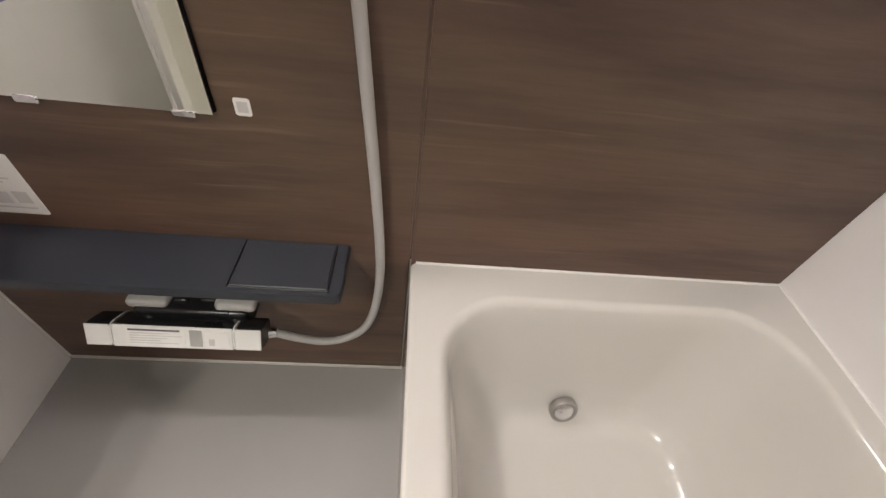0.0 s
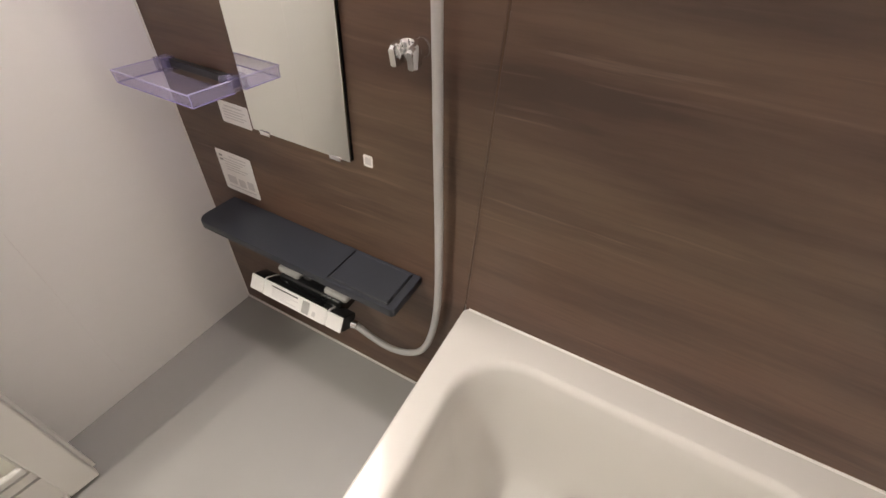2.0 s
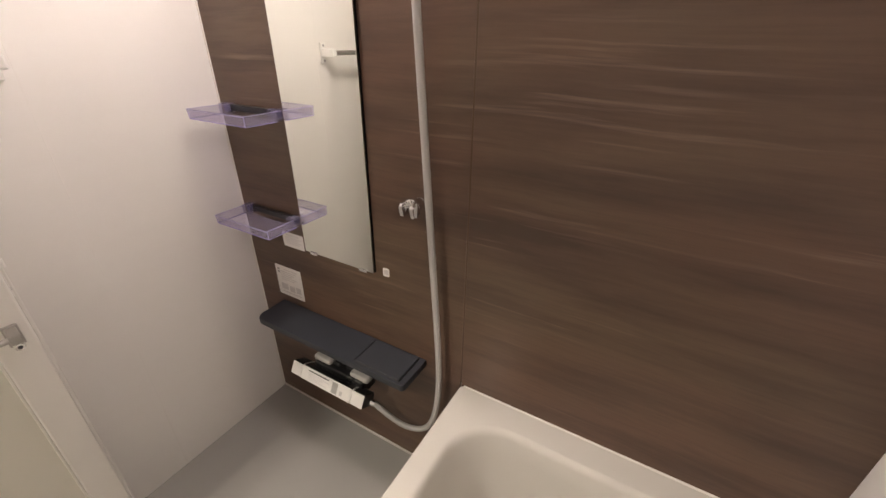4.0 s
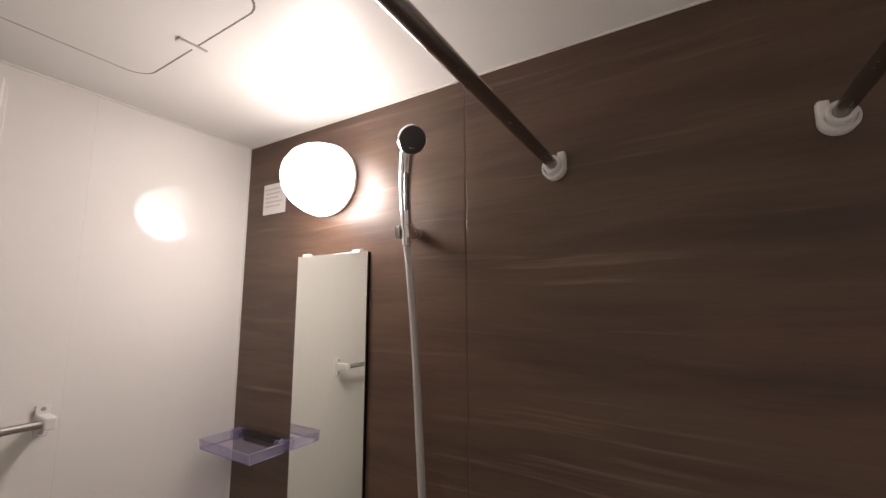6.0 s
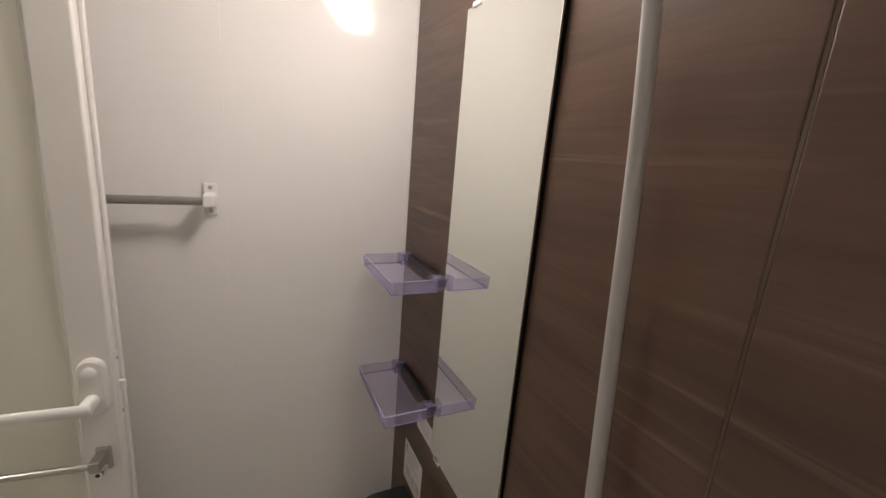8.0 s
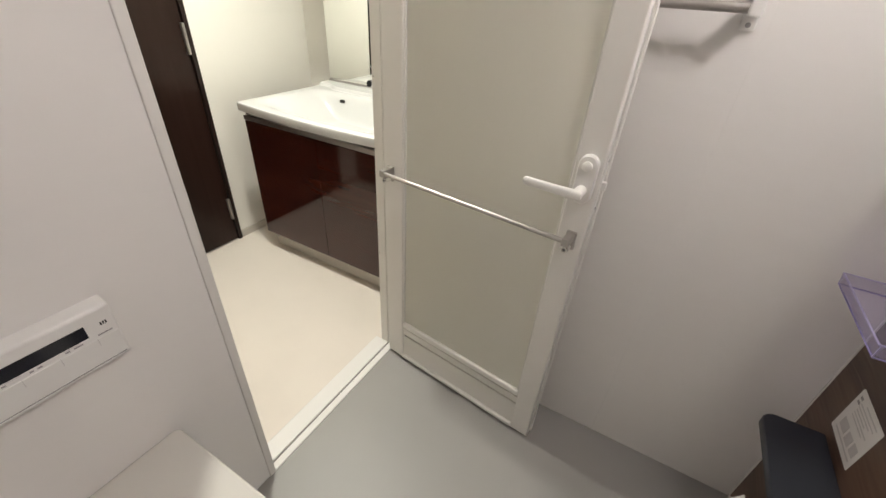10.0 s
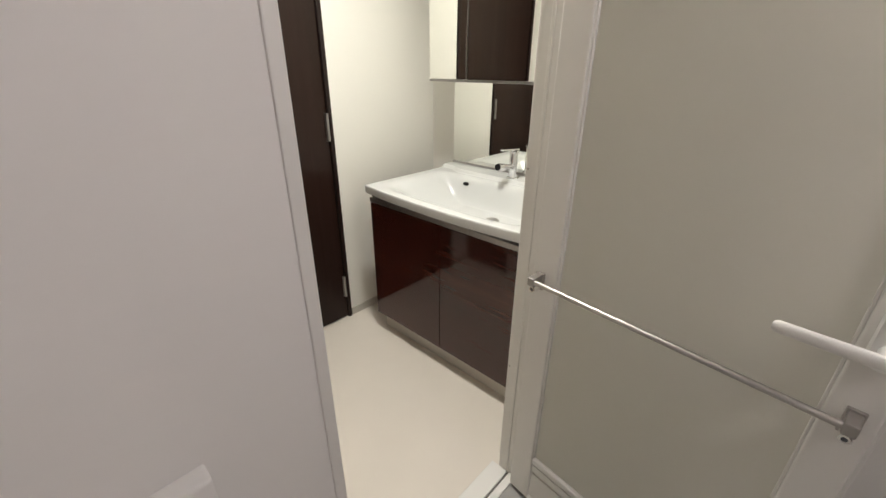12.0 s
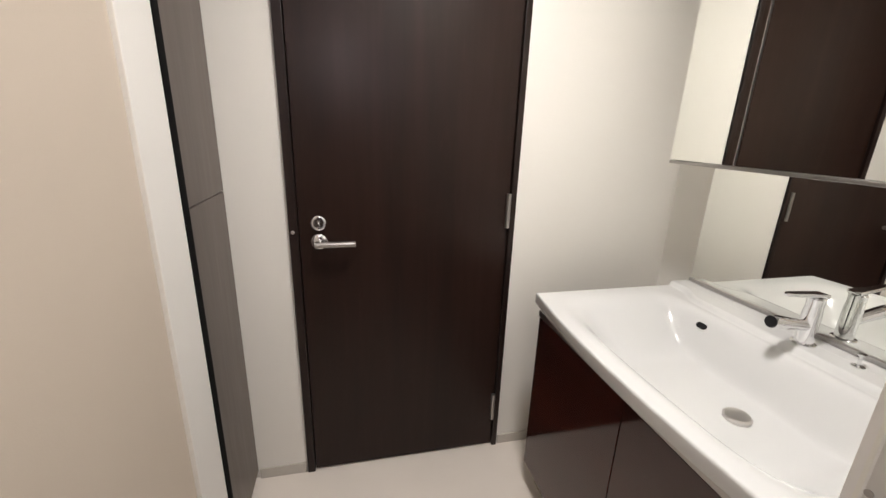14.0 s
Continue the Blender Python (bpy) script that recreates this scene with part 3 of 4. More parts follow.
shelf = thing("shelf", (0.416, 0, 0.465), "charcoal plastic wall shelf with a removable tray", "shelf")
sl = [round_rect(0.112, 0.714, -0.122, -0.0005, (0.004, 0.004, 0.03, 0.012), z, 6) for z in (0.467, 0.470, 0.4865, 0.4895)]
sl[0] = [Vector((0.413 + (p.x - 0.413) * 0.985, -0.06 + (p.y + 0.06) * 0.95 + 0.003, p.z)) for p in sl[0]]
sl[3] = [Vector((0.413 + (p.x - 0.413) * 0.994, -0.06 + (p.y + 0.06) * 0.97, p.z)) for p in sl[3]]
part("board", ring_loft(sl), M_SHELF, shelf)
part("drop_in_tray", box(0.535, 0.690, -0.108, -0.010, 0.4885, 0.4915, 0.0012, 1), M_SHELF, shelf)
tray_rim = join(box(0.531, 0.694, -0.1125, -0.1095, 0.489, 0.4925, 0.001, 1), box(0.531, 0.5338, -0.1095, -0.008, 0.489, 0.4925, 0.001, 1), box(0.6912, 0.694, -0.1095, -0.008, 0.489, 0.4925, 0.001, 1))
part("tray_rim", tray_rim, M_BLACK, shelf, "black tray rim")
for sx in (0.165, 0.665):
    part("bracket", box(sx - 0.012, sx + 0.012, -0.055, 0, 0.440, 0.4675, 0.004), M_SHELF, shelf)

mixer = thing("shower_mixer", (0.39, 0, 0.27), "thermostatic shower mixer, black and white as its chrome's reflections, with paper labels", "tap")
mz, my = 0.314, -0.112


def oval(x, ry, rz, dy=0.0):
    return [Vector((x, my + dy + ry * math.copysign(abs(math.cos(a)) ** 0.38, math.cos(a)), mz + rz * math.copysign(abs(math.sin(a)) ** 0.38, math.sin(a)))) for a in [2 * math.pi * k / 28 for k in range(28)]]


# black body, handles and inlet legs: chrome's dark reflection put into the colour
part("body", ring_loft([oval(0.284, 0.025, 0.021), oval(0.286, 0.027, 0.023), oval(0.492, 0.027, 0.023), oval(0.494, 0.025, 0.021)]), M_BLACK, mixer, "valve body, black for the chrome's dark reflection")
for a, b in ((0.238, 0.281), (0.497, 0.545)):
    part("handle", ring_loft([oval(a, 0.023, 0.019), oval(a + 0.003, 0.027, 0.023), oval(b - 0.003, 0.027, 0.023), oval(b, 0.025, 0.021)]), M_BLACK, mixer, "end handle, black for the chrome's dark reflection")
for x in (0.2825, 0.4955):
    part("collar", ring_loft([oval(x - 0.0014, 0.0286, 0.0246), oval(x + 0.0014, 0.0286, 0.0246)]), M_WHITE, mixer, "white plastic collar")
# white plates: film, and the white walls' reflection put into the colour
part("white_front", box(0.2845, 0.4935, -0.1405, -0.1380, 0.2915, 0.3365, 0.001, 1), M_WHITE, mixer, "white film, also standing for the chrome's pale reflection")
part("label", box(0.308, 0.410, -0.1415, -0.1404, 0.296, 0.332, 0.0003, 1), M_PAPER, mixer, "white paper label")
part("label_print", box(0.313, 0.402, -0.1420, -0.1414, 0.3265, 0.3300), M_DARKINK, mixer, "dark print line")
for z in (0.321, 0.316, 0.311, 0.306, 0.301):
    part("label_print", box(0.315, 0.385 + 0.02 * math.sin(z * 900), -0.1420, -0.1414, z, z + 0.0016), M_PALEINK, mixer)
part("label", box(0.445, 0.488, -0.1415, -0.1404, 0.296, 0.330, 0.0003, 1), M_PAPER, mixer, "white paper label")
part("label_print", box(0.452, 0.462, -0.1420, -0.1414, 0.300, 0.314), M_PALEINK, mixer)
part("film_fold", box(0.418, 0.440, -0.1418, -0.1403, 0.297, 0.331, 0.0004, 1), M_COVER, mixer, "bare metal patch")
part("white_front", box(0.2385, 0.2805, -0.1405, -0.1380, 0.2925, 0.3355, 0.001, 1), M_WHITE, mixer, "white face of the left handle, for the chrome's pale reflection")
part("white_front", box(0.4975, 0.5445, -0.1405, -0.1380, 0.2925, 0.3355, 0.001, 1), M_WHITE, mixer, "white face of the right handle, for the chrome's pale reflection")
part("manifold", join(box(0.308, 0.512, -0.100, -0.034, 0.302, 0.356, 0.008, 3), box(0.372, 0.402, -0.080, -0.030, 0.340, 0.364, 0.007, 3), box(0.420, 0.450, -0.074, -0.034, 0.344, 0.360, 0.005, 3), rod((0.395, -0.060, 0.345), (0.395, -0.060, 0.372), 0.009, 16, 0.002)), M_BLACK, mixer, "black valve housing")
for x in (0.332, 0.488):
    leg = part("inlet_leg", sweep([(x, -0.088, mz + 0.006), (x, -0.062, mz + 0.028), (x, -0.028, mz + 0.034), (x, -0.004, mz + 0.034)], 0.010, 16), M_BLACK, mixer)
    part("escutcheon", lathe([(0.031, 0), (0.031, 0.006), (0.024, 0.013), (0.014, 0.016)], (x, 0, mz + 0.034), (0, -1, 0), 32), M_CHROME, leg)
    part("insulation_cover", box(x - 0.036, x + 0.038, -0.074, -0.004, mz + 0.034, mz + 0.056, 0.009, 3), M_COVER, leg, "pale grey plastic leg cover")
part("hose_outlet", rod((0.520, -0.105, 0.300), (0.556, -0.095, 0.292), 0.011, 18, 0.002), M_CHROME, mixer)

# the mixer's front leans back
_tilt = Matrix.Translation((0, my, mz - 0.27)) @ Matrix.Rotation(radians(-28), 4, "X") @ Matrix.Translation((0, -my, 0.27 - mz))
for _o in mixer.children:
    if _o.name.split(".")[0] in ("body", "handle", "collar", "white_front", "label", "label_print", "film_fold"):
        _o.data.transform(_tilt)
    if _o.name.split(".")[0] != "inlet_leg":
        _o.location.y += 0.018
    _o.location.z += 0.009
    _o.location.x += 0.013

shower = thing("hand_shower", (0.70, 0, 1.69), "chrome hand shower with a long grey hose", "shower")
hose_line = [(0.566, -0.078, 0.301), (0.608, -0.066, 0.262), (0.655, -0.052, 0.230), (0.702, -0.036, 0.224), (0.740, -0.031, 0.262), (0.763, -0.030, 0.345), (0.772, -0.030, 0.47), (0.765, -0.030, 0.64),
             (0.754, -0.030, 0.80), (0.7405, -0.030, 1.0), (0.728, -0.031, 1.2), (0.7155, -0.034, 1.42), (0.705, -0.041, 1.58), (0.6985, -0.048, 1.665)]
hose = part("hose", sweep(hose_line, 0.0085, 14), M_HOSE, shower, "smooth grey shower hose")
part("hose_nut", rod((0.6985, -0.047, 1.655), (0.697, -0.049, 1.700), 0.0110, 20, 0.002), M_CHROME, hose)
handle_pts = [(0.697, -0.049, 1.695), (0.700, -0.056, 1.745), (0.706, -0.066, 1.79), (0.717, -0.079, 1.83), (0.733, -0.094, 1.862), (0.744, -0.102, 1.874)]
part("handle", sweep(handle_pts, lambda t: 0.0122 + 0.0075 * t * t, 20), M_CHROME, shower)
part("handle_insert", sweep([(0.7105, -0.066, 1.735), (0.7165, -0.0755, 1.775), (0.7255, -0.088, 1.812)], 0.0050, 12), M_DARKCHROME, shower, "dark grip inset")
hd = Vector((0.80, -0.46, -0.52)).normalized()
hc = Vector((0.753, -0.106, 1.878))
head = part("head", lathe([(0.012, -0.025), (0.024, -0.021), (0.030, -0.012), (0.0328, -0.002), (0.0315, 0.004)], hc, hd, 40), M_CHROME, shower)
part("spray_face", lathe([(0.0312, 0.0042), (0.0295, 0.0075), (0.016, 0.0098), (0.001, 0.0102)], hc, hd, 40), M_DARKGREY, head, "dark spray face")


def holder(x, z):
    """A chrome arm whose end is a U-shaped fork, open to the front."""
    h = thing("shower_holder", (x, 0, z), "chrome forked shower holder on the brown wall", "shower holder", "shower holders")
    part("wall_plate", lathe([(0.0155, 0), (0.0155, 0.004), (0.014, 0.007)], (x, 0, z), (0, -1, 0), 28), M_CHROME, h)
    part("arm", rod((x, -0.006, z), (x, -0.032, z), 0.0138, 24, 0.002), M_CHROME, h)
    line = [(-0.0145, -0.018), (-0.0150, -0.010), (-0.0150, 0.0)] + [(-0.0150 * math.cos(radians(a)), 0.0150 * math.sin(radians(a))) for a in range(15, 180, 15)] + [(0.0150, 0.0), (0.0150, -0.010), (0.0145, -0.018)]
    tilt = Matrix.Rotation(radians(14), 3, "X")
    loops = []
    for k, (u, v) in enumerate(line):
        a, b = Vector(line[max(k - 1, 0)]), Vector(line[min(k + 1, len(line) - 1)])
        d = (b - a).normalized()
        side = Vector((d.y, -d.x))
        end = k in (0, len(line) - 1)
        th, hh = (0.0046, 0.0130) if end else (0.0048 if 1 < k < len(line) - 2 else 0.0056, 0.0165)
        sec = []
        for e, q in ((-1, -0.86), (-0.6, -1), (0.6, -1), (1, -0.86), (1, 0.86), (0.6, 1), (-0.6, 1), (-1, 0.86)):
            sec.append(Vector((x, -0.046, z)) + tilt @ Vector((u + side.x * th * e, v + side.y * th * e, hh * q)))
        loops.append(sec)
    part("fork", ring_loft(loops), M_CHROME, h)
    return h


holder(0.696, 1.690)
holder(0.702, 0.976)

# ---- labels on the brown wall ----
def label(name, x0, x1, z0, z1, text, lines, blocks=()):
    lb = thing(name, ((x0 + x1) / 2, 0, z0), text, "label", "wall labels")
    loop = [Vector((p.x, -0.0006, p.y)) for p in round_rect(x0, x1, z0, z1, 0.004, 0, 4)]
    part("sheet", ring_loft([[p + Vector((0, 0.0006, 0)) for p in loop], loop]), M_PAPER, lb)
    for a, b, z, h in lines:
        part("print_line", box(x0 + a * (x1 - x0), x0 + b * (x1 - x0), -0.0010, -0.0006, z0 + z * (z1 - z0), z0 + (z + h) * (z1 - z0)), M_PALEINK, lb)
    for a, b, z, h in blocks:
        part("print_block", box(x0 + a * (x1 - x0), x0 + b * (x1 - x0), -0.0010, -0.0006, z0 + z * (z1 - z0), z0 + (z + h) * (z1 - z0)), M_INK, lb)
    return lb


label("instruction_label", 0.099, 0.222, 0.515, 0.634, "white printed care label above the shelf",
      [(0.35, 0.85, 0.88, 0.025)] + [(0.2, 0.82 - 0.1 * (k % 3), 0.80 - 0.065 * k, 0.022) for k in range(5)] + [(0.14, 0.40, 0.2, 0.2), (0.46, 0.66, 0.18, 0.2), (0.72, 0.9, 0.2, 0.2), (0.12, 0.9, 0.1, 0.03)], [(0.08, 0.17, 0.84, 0.05), (0.08, 0.17, 0.74, 0.05)])
label("caution_label", 0.170, 0.263, 0.722, 0.774, "white printed caution label beside the mirror",
      [(0.2, 0.8, 0.78, 0.06)] + [(0.12, 0.88 - 0.12 * (k % 2), 0.62 - 0.13 * k, 0.05) for k in range(4)])
label("lamp_label", 0.086, 0.197, 1.806, 1.905, "white printed lamp notice beside the dome lamp", [(0.1, 0.85 - 0.1 * (k % 3), 0.8 - 0.14 * k, 0.05) for k in range(5)])
label("code_label", 0.572, 0.594, 0.733, 0.759, "small white square sticker beside the mirror", [(0.18, 0.82, 0.2, 0.6)])

# ---- poles over the tub ----
for px in (1.033, 1.449):
    pl = thing("drying_pole", (px, -0.6, 1.77), "steel drying pole in white plastic sockets", "pole", "drying poles")
    part("pole", rod((px, -0.010, 1.796), (px, BY + 0.010, 1.796), 0.0108, 24), M_DARKSTEEL, pl)
    for y0, d in ((0.0, -1), (BY, 1)):
        sk = part("socket", lathe([(0.0225, 0), (0.0235, 0.003), (0.0235, 0.017), (0.021, 0.021), (0.0185, 0.021), (0.018, 0.015)], (px, y0, 1.791), (0, d, 0), 36), M_WHITE, pl, "white plastic pole socket")
        part("socket_ring", lathe([(0.0175, 0.006), (0.0175, 0.025), (0.0155, 0.028), (0.0111, 0.028), (0.0111, 0.006)], (px, y0, 1.796), (0, d, 0), 32), M_WHITE, sk)
        ear = px + 0.008 if px < 1.2 else px - 0.0235
        part("socket_ear", box(ear, ear + 0.0155, min(y0, y0 + d * 0.019), max(y0, y0 + d * 0.019), 1.791, 1.821, 0.004, 2), M_WHITE, sk)

# ---- towel rail on the white wall ----
tr = thing("towel_rail", (0.03, -0.78, 1.28), "brushed steel towel rail on white plastic brackets", "towel rail")
part("bar", rod((0.050, -0.441, 1.271), (0.050, -1.13, 1.271), 0.0085, 20), M_STEEL, tr)
for y in (-0.451, -1.12):
    br = part("bracket", join(box(0, 0.008, y - 0.013, y + 0.013, 1.236, 1.304, 0.003), box(0.006, 0.062, y - 0.011, y + 0.011, 1.258, 1.285, 0.004, 3)), M_WHITE, tr, "white plastic bracket")
    part("screw_hole", lathe([(0.0045, 0), (0.0045, 0.001)], (0.0079, y, 1.295), (1, 0, 0), 14), M_INK, br)
    part("screw_hole", lathe([(0.0045, 0), (0.0045, 0.001)], (0.0079, y, 1.245), (1, 0, 0), 14), M_INK, br)

# ---- ceiling hatch ----
hatch = thing("ceiling_hatch", (0.41, -0.60, BZ), "white ceiling inspection hatch with a small latch", "hatch")
HX0, HX1, HY0, HY1 = 0.193, 0.640, -0.84, -0.393
part("hatch_seam", ring_loft([round_rect(HX0, HX1, HY0, HY1, 0.045, BZ - 0.0005, 10), round_rect(HX0, HX1, HY0, HY1, 0.045, BZ + 0.002, 10)]), M_GASKET, hatch, "dark seam round the hatch")
part("hatch_panel", ring_loft([round_rect(HX0 + 0.004, HX1 - 0.004, HY0 + 0.004, HY1 - 0.004, 0.042, z, 10) for z in (BZ + 0.001, BZ - 0.0012)]), M_CEIL, hatch)
part("latch", box(0.404, 0.420, HY1 - 0.038, HY1 + 0.018, BZ - 0.006, BZ, 0.002), M_WHITE, hatch, "white plastic latch")

# ---- bath remote on the door-side wall ----
rc = thing("bath_remote", (0.94, BY, 0.717), "white bath water-heater remote with a dark display", "control panel")
RX, RY = 0.843, BY + 0.026
case = box(RX, RX + 0.199, BY, RY, 0.717, 0.831, 0.004, 3)
for v in case.verts:
    if v.co.z > 0.8:
        v.co.z -= 0.007 * max(0.0, (v.co.y - BY - 0.004) / 0.022)
part("case", case, M_WHITE, rc)
part("display", box(RX + 0.041, RX + 0.153, RY - 0.0002, RY + 0.0006, 0.781, 0.804), M_DISPLAY, rc, "dark glossy display")
part("flap", box(RX + 0.003, RX + 0.196, RY - 0.0002, RY + 0.0018, 0.726, 0.772, 0.001, 1), M_WHITE, rc)
part("flap_seam", box(RX + 0.006, RX + 0.193, RY - 0.0002, RY + 0.0006, 0.7232, 0.7248), M_INK, rc, "grey seam under the flap")
for k in range(3):
    part("mark", box(RX + 0.012 + 0.0035 * k, RX + 0.0143 + 0.0035 * k, RY - 0.0001, RY + 0.0004, 0.792, 0.798), M_BLACK, rc)
for a, b, z in ((0.010, 0.030, 0.7755), (0.051, 0.063, 0.7745), (0.068, 0.074, 0.7745), (0.102, 0.108, 0.7745), (0.112, 0.117, 0.7745), (0.143, 0.148, 0.7745), (0.155, 0.162, 0.7745), (0.181, 0.187, 0.7745)):
    part("mark", box(RX + a, RX + b, RY - 0.0001, RY + 0.0004, z, z + 0.0025), M_INK, rc)
for a, b in ((0.055, 0.075), (0.125, 0.145)):
    part("mark", box(RX + a, RX + b, RY - 0.0001, RY + 0.0004, 0.7785, 0.7798), M_PALEINK, rc)
for x in (0.033, 0.082, 0.128, 0.169):
    part("button_gap", box(RX + x, RX + x + 0.0008, RY + 0.0016, RY + 0.0021, 0.758, 0.772), M_PALEINK, rc)

# ---- washroom shell ----
WX0, WX1, WY0, WY1, WCZ = -0.85, 0.788, -2.48, -1.315, 2.35
structure("floor_washroom", box(WX0 - 0.1, 1.05, WY0 - 0.1, -1.30, WZ - 0.06, WZ), M_WASHFLOOR, "beige vinyl washroom floor", "floor")
structure("wall_vanity", box(WX0 - 0.1, WX0, WY0 - 0.1, WY1, WZ, WCZ), M_WALLPAPER, "cream wallpapered wall behind the vanity", "wall")
structure("wall_far", join(box(WX0, -0.172, WY0 - 0.1, WY0, WZ, WCZ), box(0.610, 1.05, WY0 - 0.1, WY0, WZ, WCZ), box(-0.172, 0.610, WY0 - 0.1, WY0, 2.07, WCZ)), M_WALLPAPER, "cream wallpapered wall round the dark door", "wall")
structure("wall_closet", box(WX1, WX1 + 0.25, -1.9745, WY1, WZ, WCZ), M_BEIGE, "beige side wall, darker than the cream walls", "wall")
structure("wall_bath_side", join(box(WX0 - 0.1, 0.0, WY1, BY - 0.08, WZ, WCZ), box(OX1, WX1 + 0.25, WY1, BY - 0.08, WZ, WCZ), box(0.0, OX1, WY1, BY - 0.08, OZ, WCZ)), M_WALLPAPER, "cream wallpapered wall round the bath door", "wall")
structure("ceiling_washroom", box(WX0 - 0.1, 1.05, WY0 - 0.1, WY1 + 0.06, WCZ, WCZ + 0.06), M_CEIL, "white washroom ceiling", "ceiling")
structure("wall_hall", box(-0.25, 0.70, WY0 - 0.35, WY0 - 0.3, WZ, 2.2), M_WALLPAPER, "wall beyond the dark door", "wall")
bb = structure("baseboard", box(WX0, -0.178, WY0, WY0 + 0.007, WZ, WZ + 0.045, 0.0015), M_BASEB, "thin grey-beige skirting board", "baseboard")
part("skirting", box(0.616, WX1 - 0.004, WY0, WY0 + 0.007, WZ, WZ + 0.045, 0.0015), M_BASEB, bb)
part("skirting", box(WX0, WX0 + 0.007, WY0 + 0.008, WY1, WZ, WZ + 0.045, 0.0015), M_BASEB, bb)

door = structure("door_1", box(-0.148, 0.579, WY0 - 0.036, WY0 + 0.002, WZ + 0.008, 2.03, 0.0015), M_DOOR, "dark espresso wood-print door with a chrome lever, shut", "door")
fr = structure("door_frame_washroom", box(0.582, 0.610, WY0 - 0.08, WY0 + 0.012, WZ, 2.06, 0.002), M_DOORFRAME, "dark espresso door frame", "door frame")
part("frame_post", box(-0.172, -0.151, WY0 - 0.08, WY0 + 0.012, WZ, 2.06, 0.002), M_DOORFRAME, fr)
part("frame_head", box(-0.151, 0.582, WY0 - 0.08, WY0 + 0.012, 2.034, 2.06, 0.002), M_DOORFRAME, fr)
for za, zb in ((0.955, 1.080), (0.118, 0.240), (1.80, 1.92)):
    hg = part("hinge", rod((-0.143, WY0 + 0.012, za), (-0.143, WY0 + 0.012, zb), 0.0075, 16, 0.001), M_STEEL, door, "brushed steel hinge")
    part("hinge_leaf", box(-0.150, -0.136, WY0 + 0.0025, WY0 + 0.0055, za, zb), M_STEEL, hg)
lx, ly = 0.517, WY0 + 0.002
lv = part("lever_rose", lathe([(0.026, 0), (0.026, 0.006), (0.023, 0.009), (0.012, 0.010)], (lx, ly, 0.922), (0, 1, 0), 36), M_CHROME, door, "chrome lever rose")
part("lever_neck", rod((lx, ly + 0.008, 0.922), (lx, ly + 0.050, 0.922), 0.0105, 20, 0.001), M_CHROME, lv)
part("lever_grip", rod((lx + 0.012, ly + 0.048, 0.922), (lx - 0.118, ly + 0.048, 0.922), 0.0095, 20, 0.0015), M_STEEL, lv, "satin steel lever grip")
lk = part("lock_rose", lathe([(0.0245, 0), (0.0245, 0.006), (0.021, 0.008), (0.017, 0.008), (0.016, 0.004), (0.001, 0.004)], (lx, ly, 0.985), (0, 1, 0), 36), M_CHROME, door, "chrome lock rose")
part("lock_turn", box(lx - 0.004, lx + 0.004, ly + 0.004, ly + 0.018, 0.972, 0.992, 0.002), M_CHROME, lk)
part("strike_stud", lathe([(0.006, 0), (0.006, 0.004), (0.003, 0.005)], (0.598, WY0 + 0.012, 0.957), (0, 1, 0), 16), M_STEEL, fr, "small steel stud")

# ---- closet beside the dark door ----
trim = structure("trim_closet", box(WX1 - 0.010, WX1 + 0.02, -2.122, -1.975, WZ, WCZ, 0.002), M_TRIM, "white upright trim beside the closet", "trim")
# the gap's shade is put in as a black strip
part("shade_strip", box(WX1 - 0.012, WX1 + 0.02, -2.153, -2.1225, WZ, WCZ), M_MATT, trim, "black strip coloured as the shade in the gap")
cl = thing("closet", (WX1 + 0.1, -2.33, WZ), "tall glossy grey-brown closet with two stacked doors", "closet")
# carcass takes black as the shade seen between the doors
part("carcass", box(WX1 + 0.022, WX1 + 0.25, -2.476, -2.124, WZ, WCZ - 0.002), M_BLACK, cl, "carcass coloured black for the shade behind the doors")
part("door", box(WX1 + 0.002, WX1 + 0.020, -2.477, -2.1535, 0.018, 1.090, 0.0015), M_CLOSET, cl)
part("door", box(WX1 + 0.002, WX1 + 0.020, -2.477, -2.1535, 1.093, WCZ - 0.01, 0.0015), M_CLOSET, cl)

# ---- vanity ----
VY0, VY1, VXF = -2.268, -1.368, -0.205
van = thing("vanity_cabinet", (-0.52, -1.82, WZ), "glossy dark red-brown vanity cabinet with two doors", "cabinet")
part("body", box(WX0, VXF - 0.020, VY0 + 0.018, VY1 - 0.018, 0.085, 0.640), M_VANITY, van)
for ya, yb in ((VY0 + 0.002, VY0 + 0.0175), (VY1 - 0.0175, VY1 - 0.002)):
    part("side_panel", box(WX0, VXF - 0.020, ya, yb, 0.085, 0.736), M_VANITY, van)
part("toe_kick", box(WX0, VXF - 0.045, VY0 + 0.012, VY1 - 0.012, WZ, 0.085), M_BASEB, van, "recessed beige toe kick")
part("door", box(VXF - 0.019, VXF, VY0, -1.8195, 0.083, 0.690, 0.0012), M_VANITY, van)
part("door", box(VXF - 0.019, VXF, -1.8165, VY1, 0.083, 0.690, 0.0012), M_VANITY, van)
part("pull_strip", box(VXF - 0.017, VXF + 0.004, VY0, VY1, 0.694, 0.716, 0.002), M_STEEL, van, "brushed aluminium finger pull")
# black box gives the recess its shade by colour
part("recess_shade", box(VXF - 0.019, VXF - 0.012, VY0, VY1, 0.716, 0.734), M_BLACK, van, "recess above the pull, coloured black for its shade")

top = thing("washbasin_top", (-0.52, -1.82, 0.735), "white resin washbasin top with a wide shallow bowl", "washbasin")
CY0, CY1, CXF, TOPZ = -2.274, -1.362, -0.192, 0.776
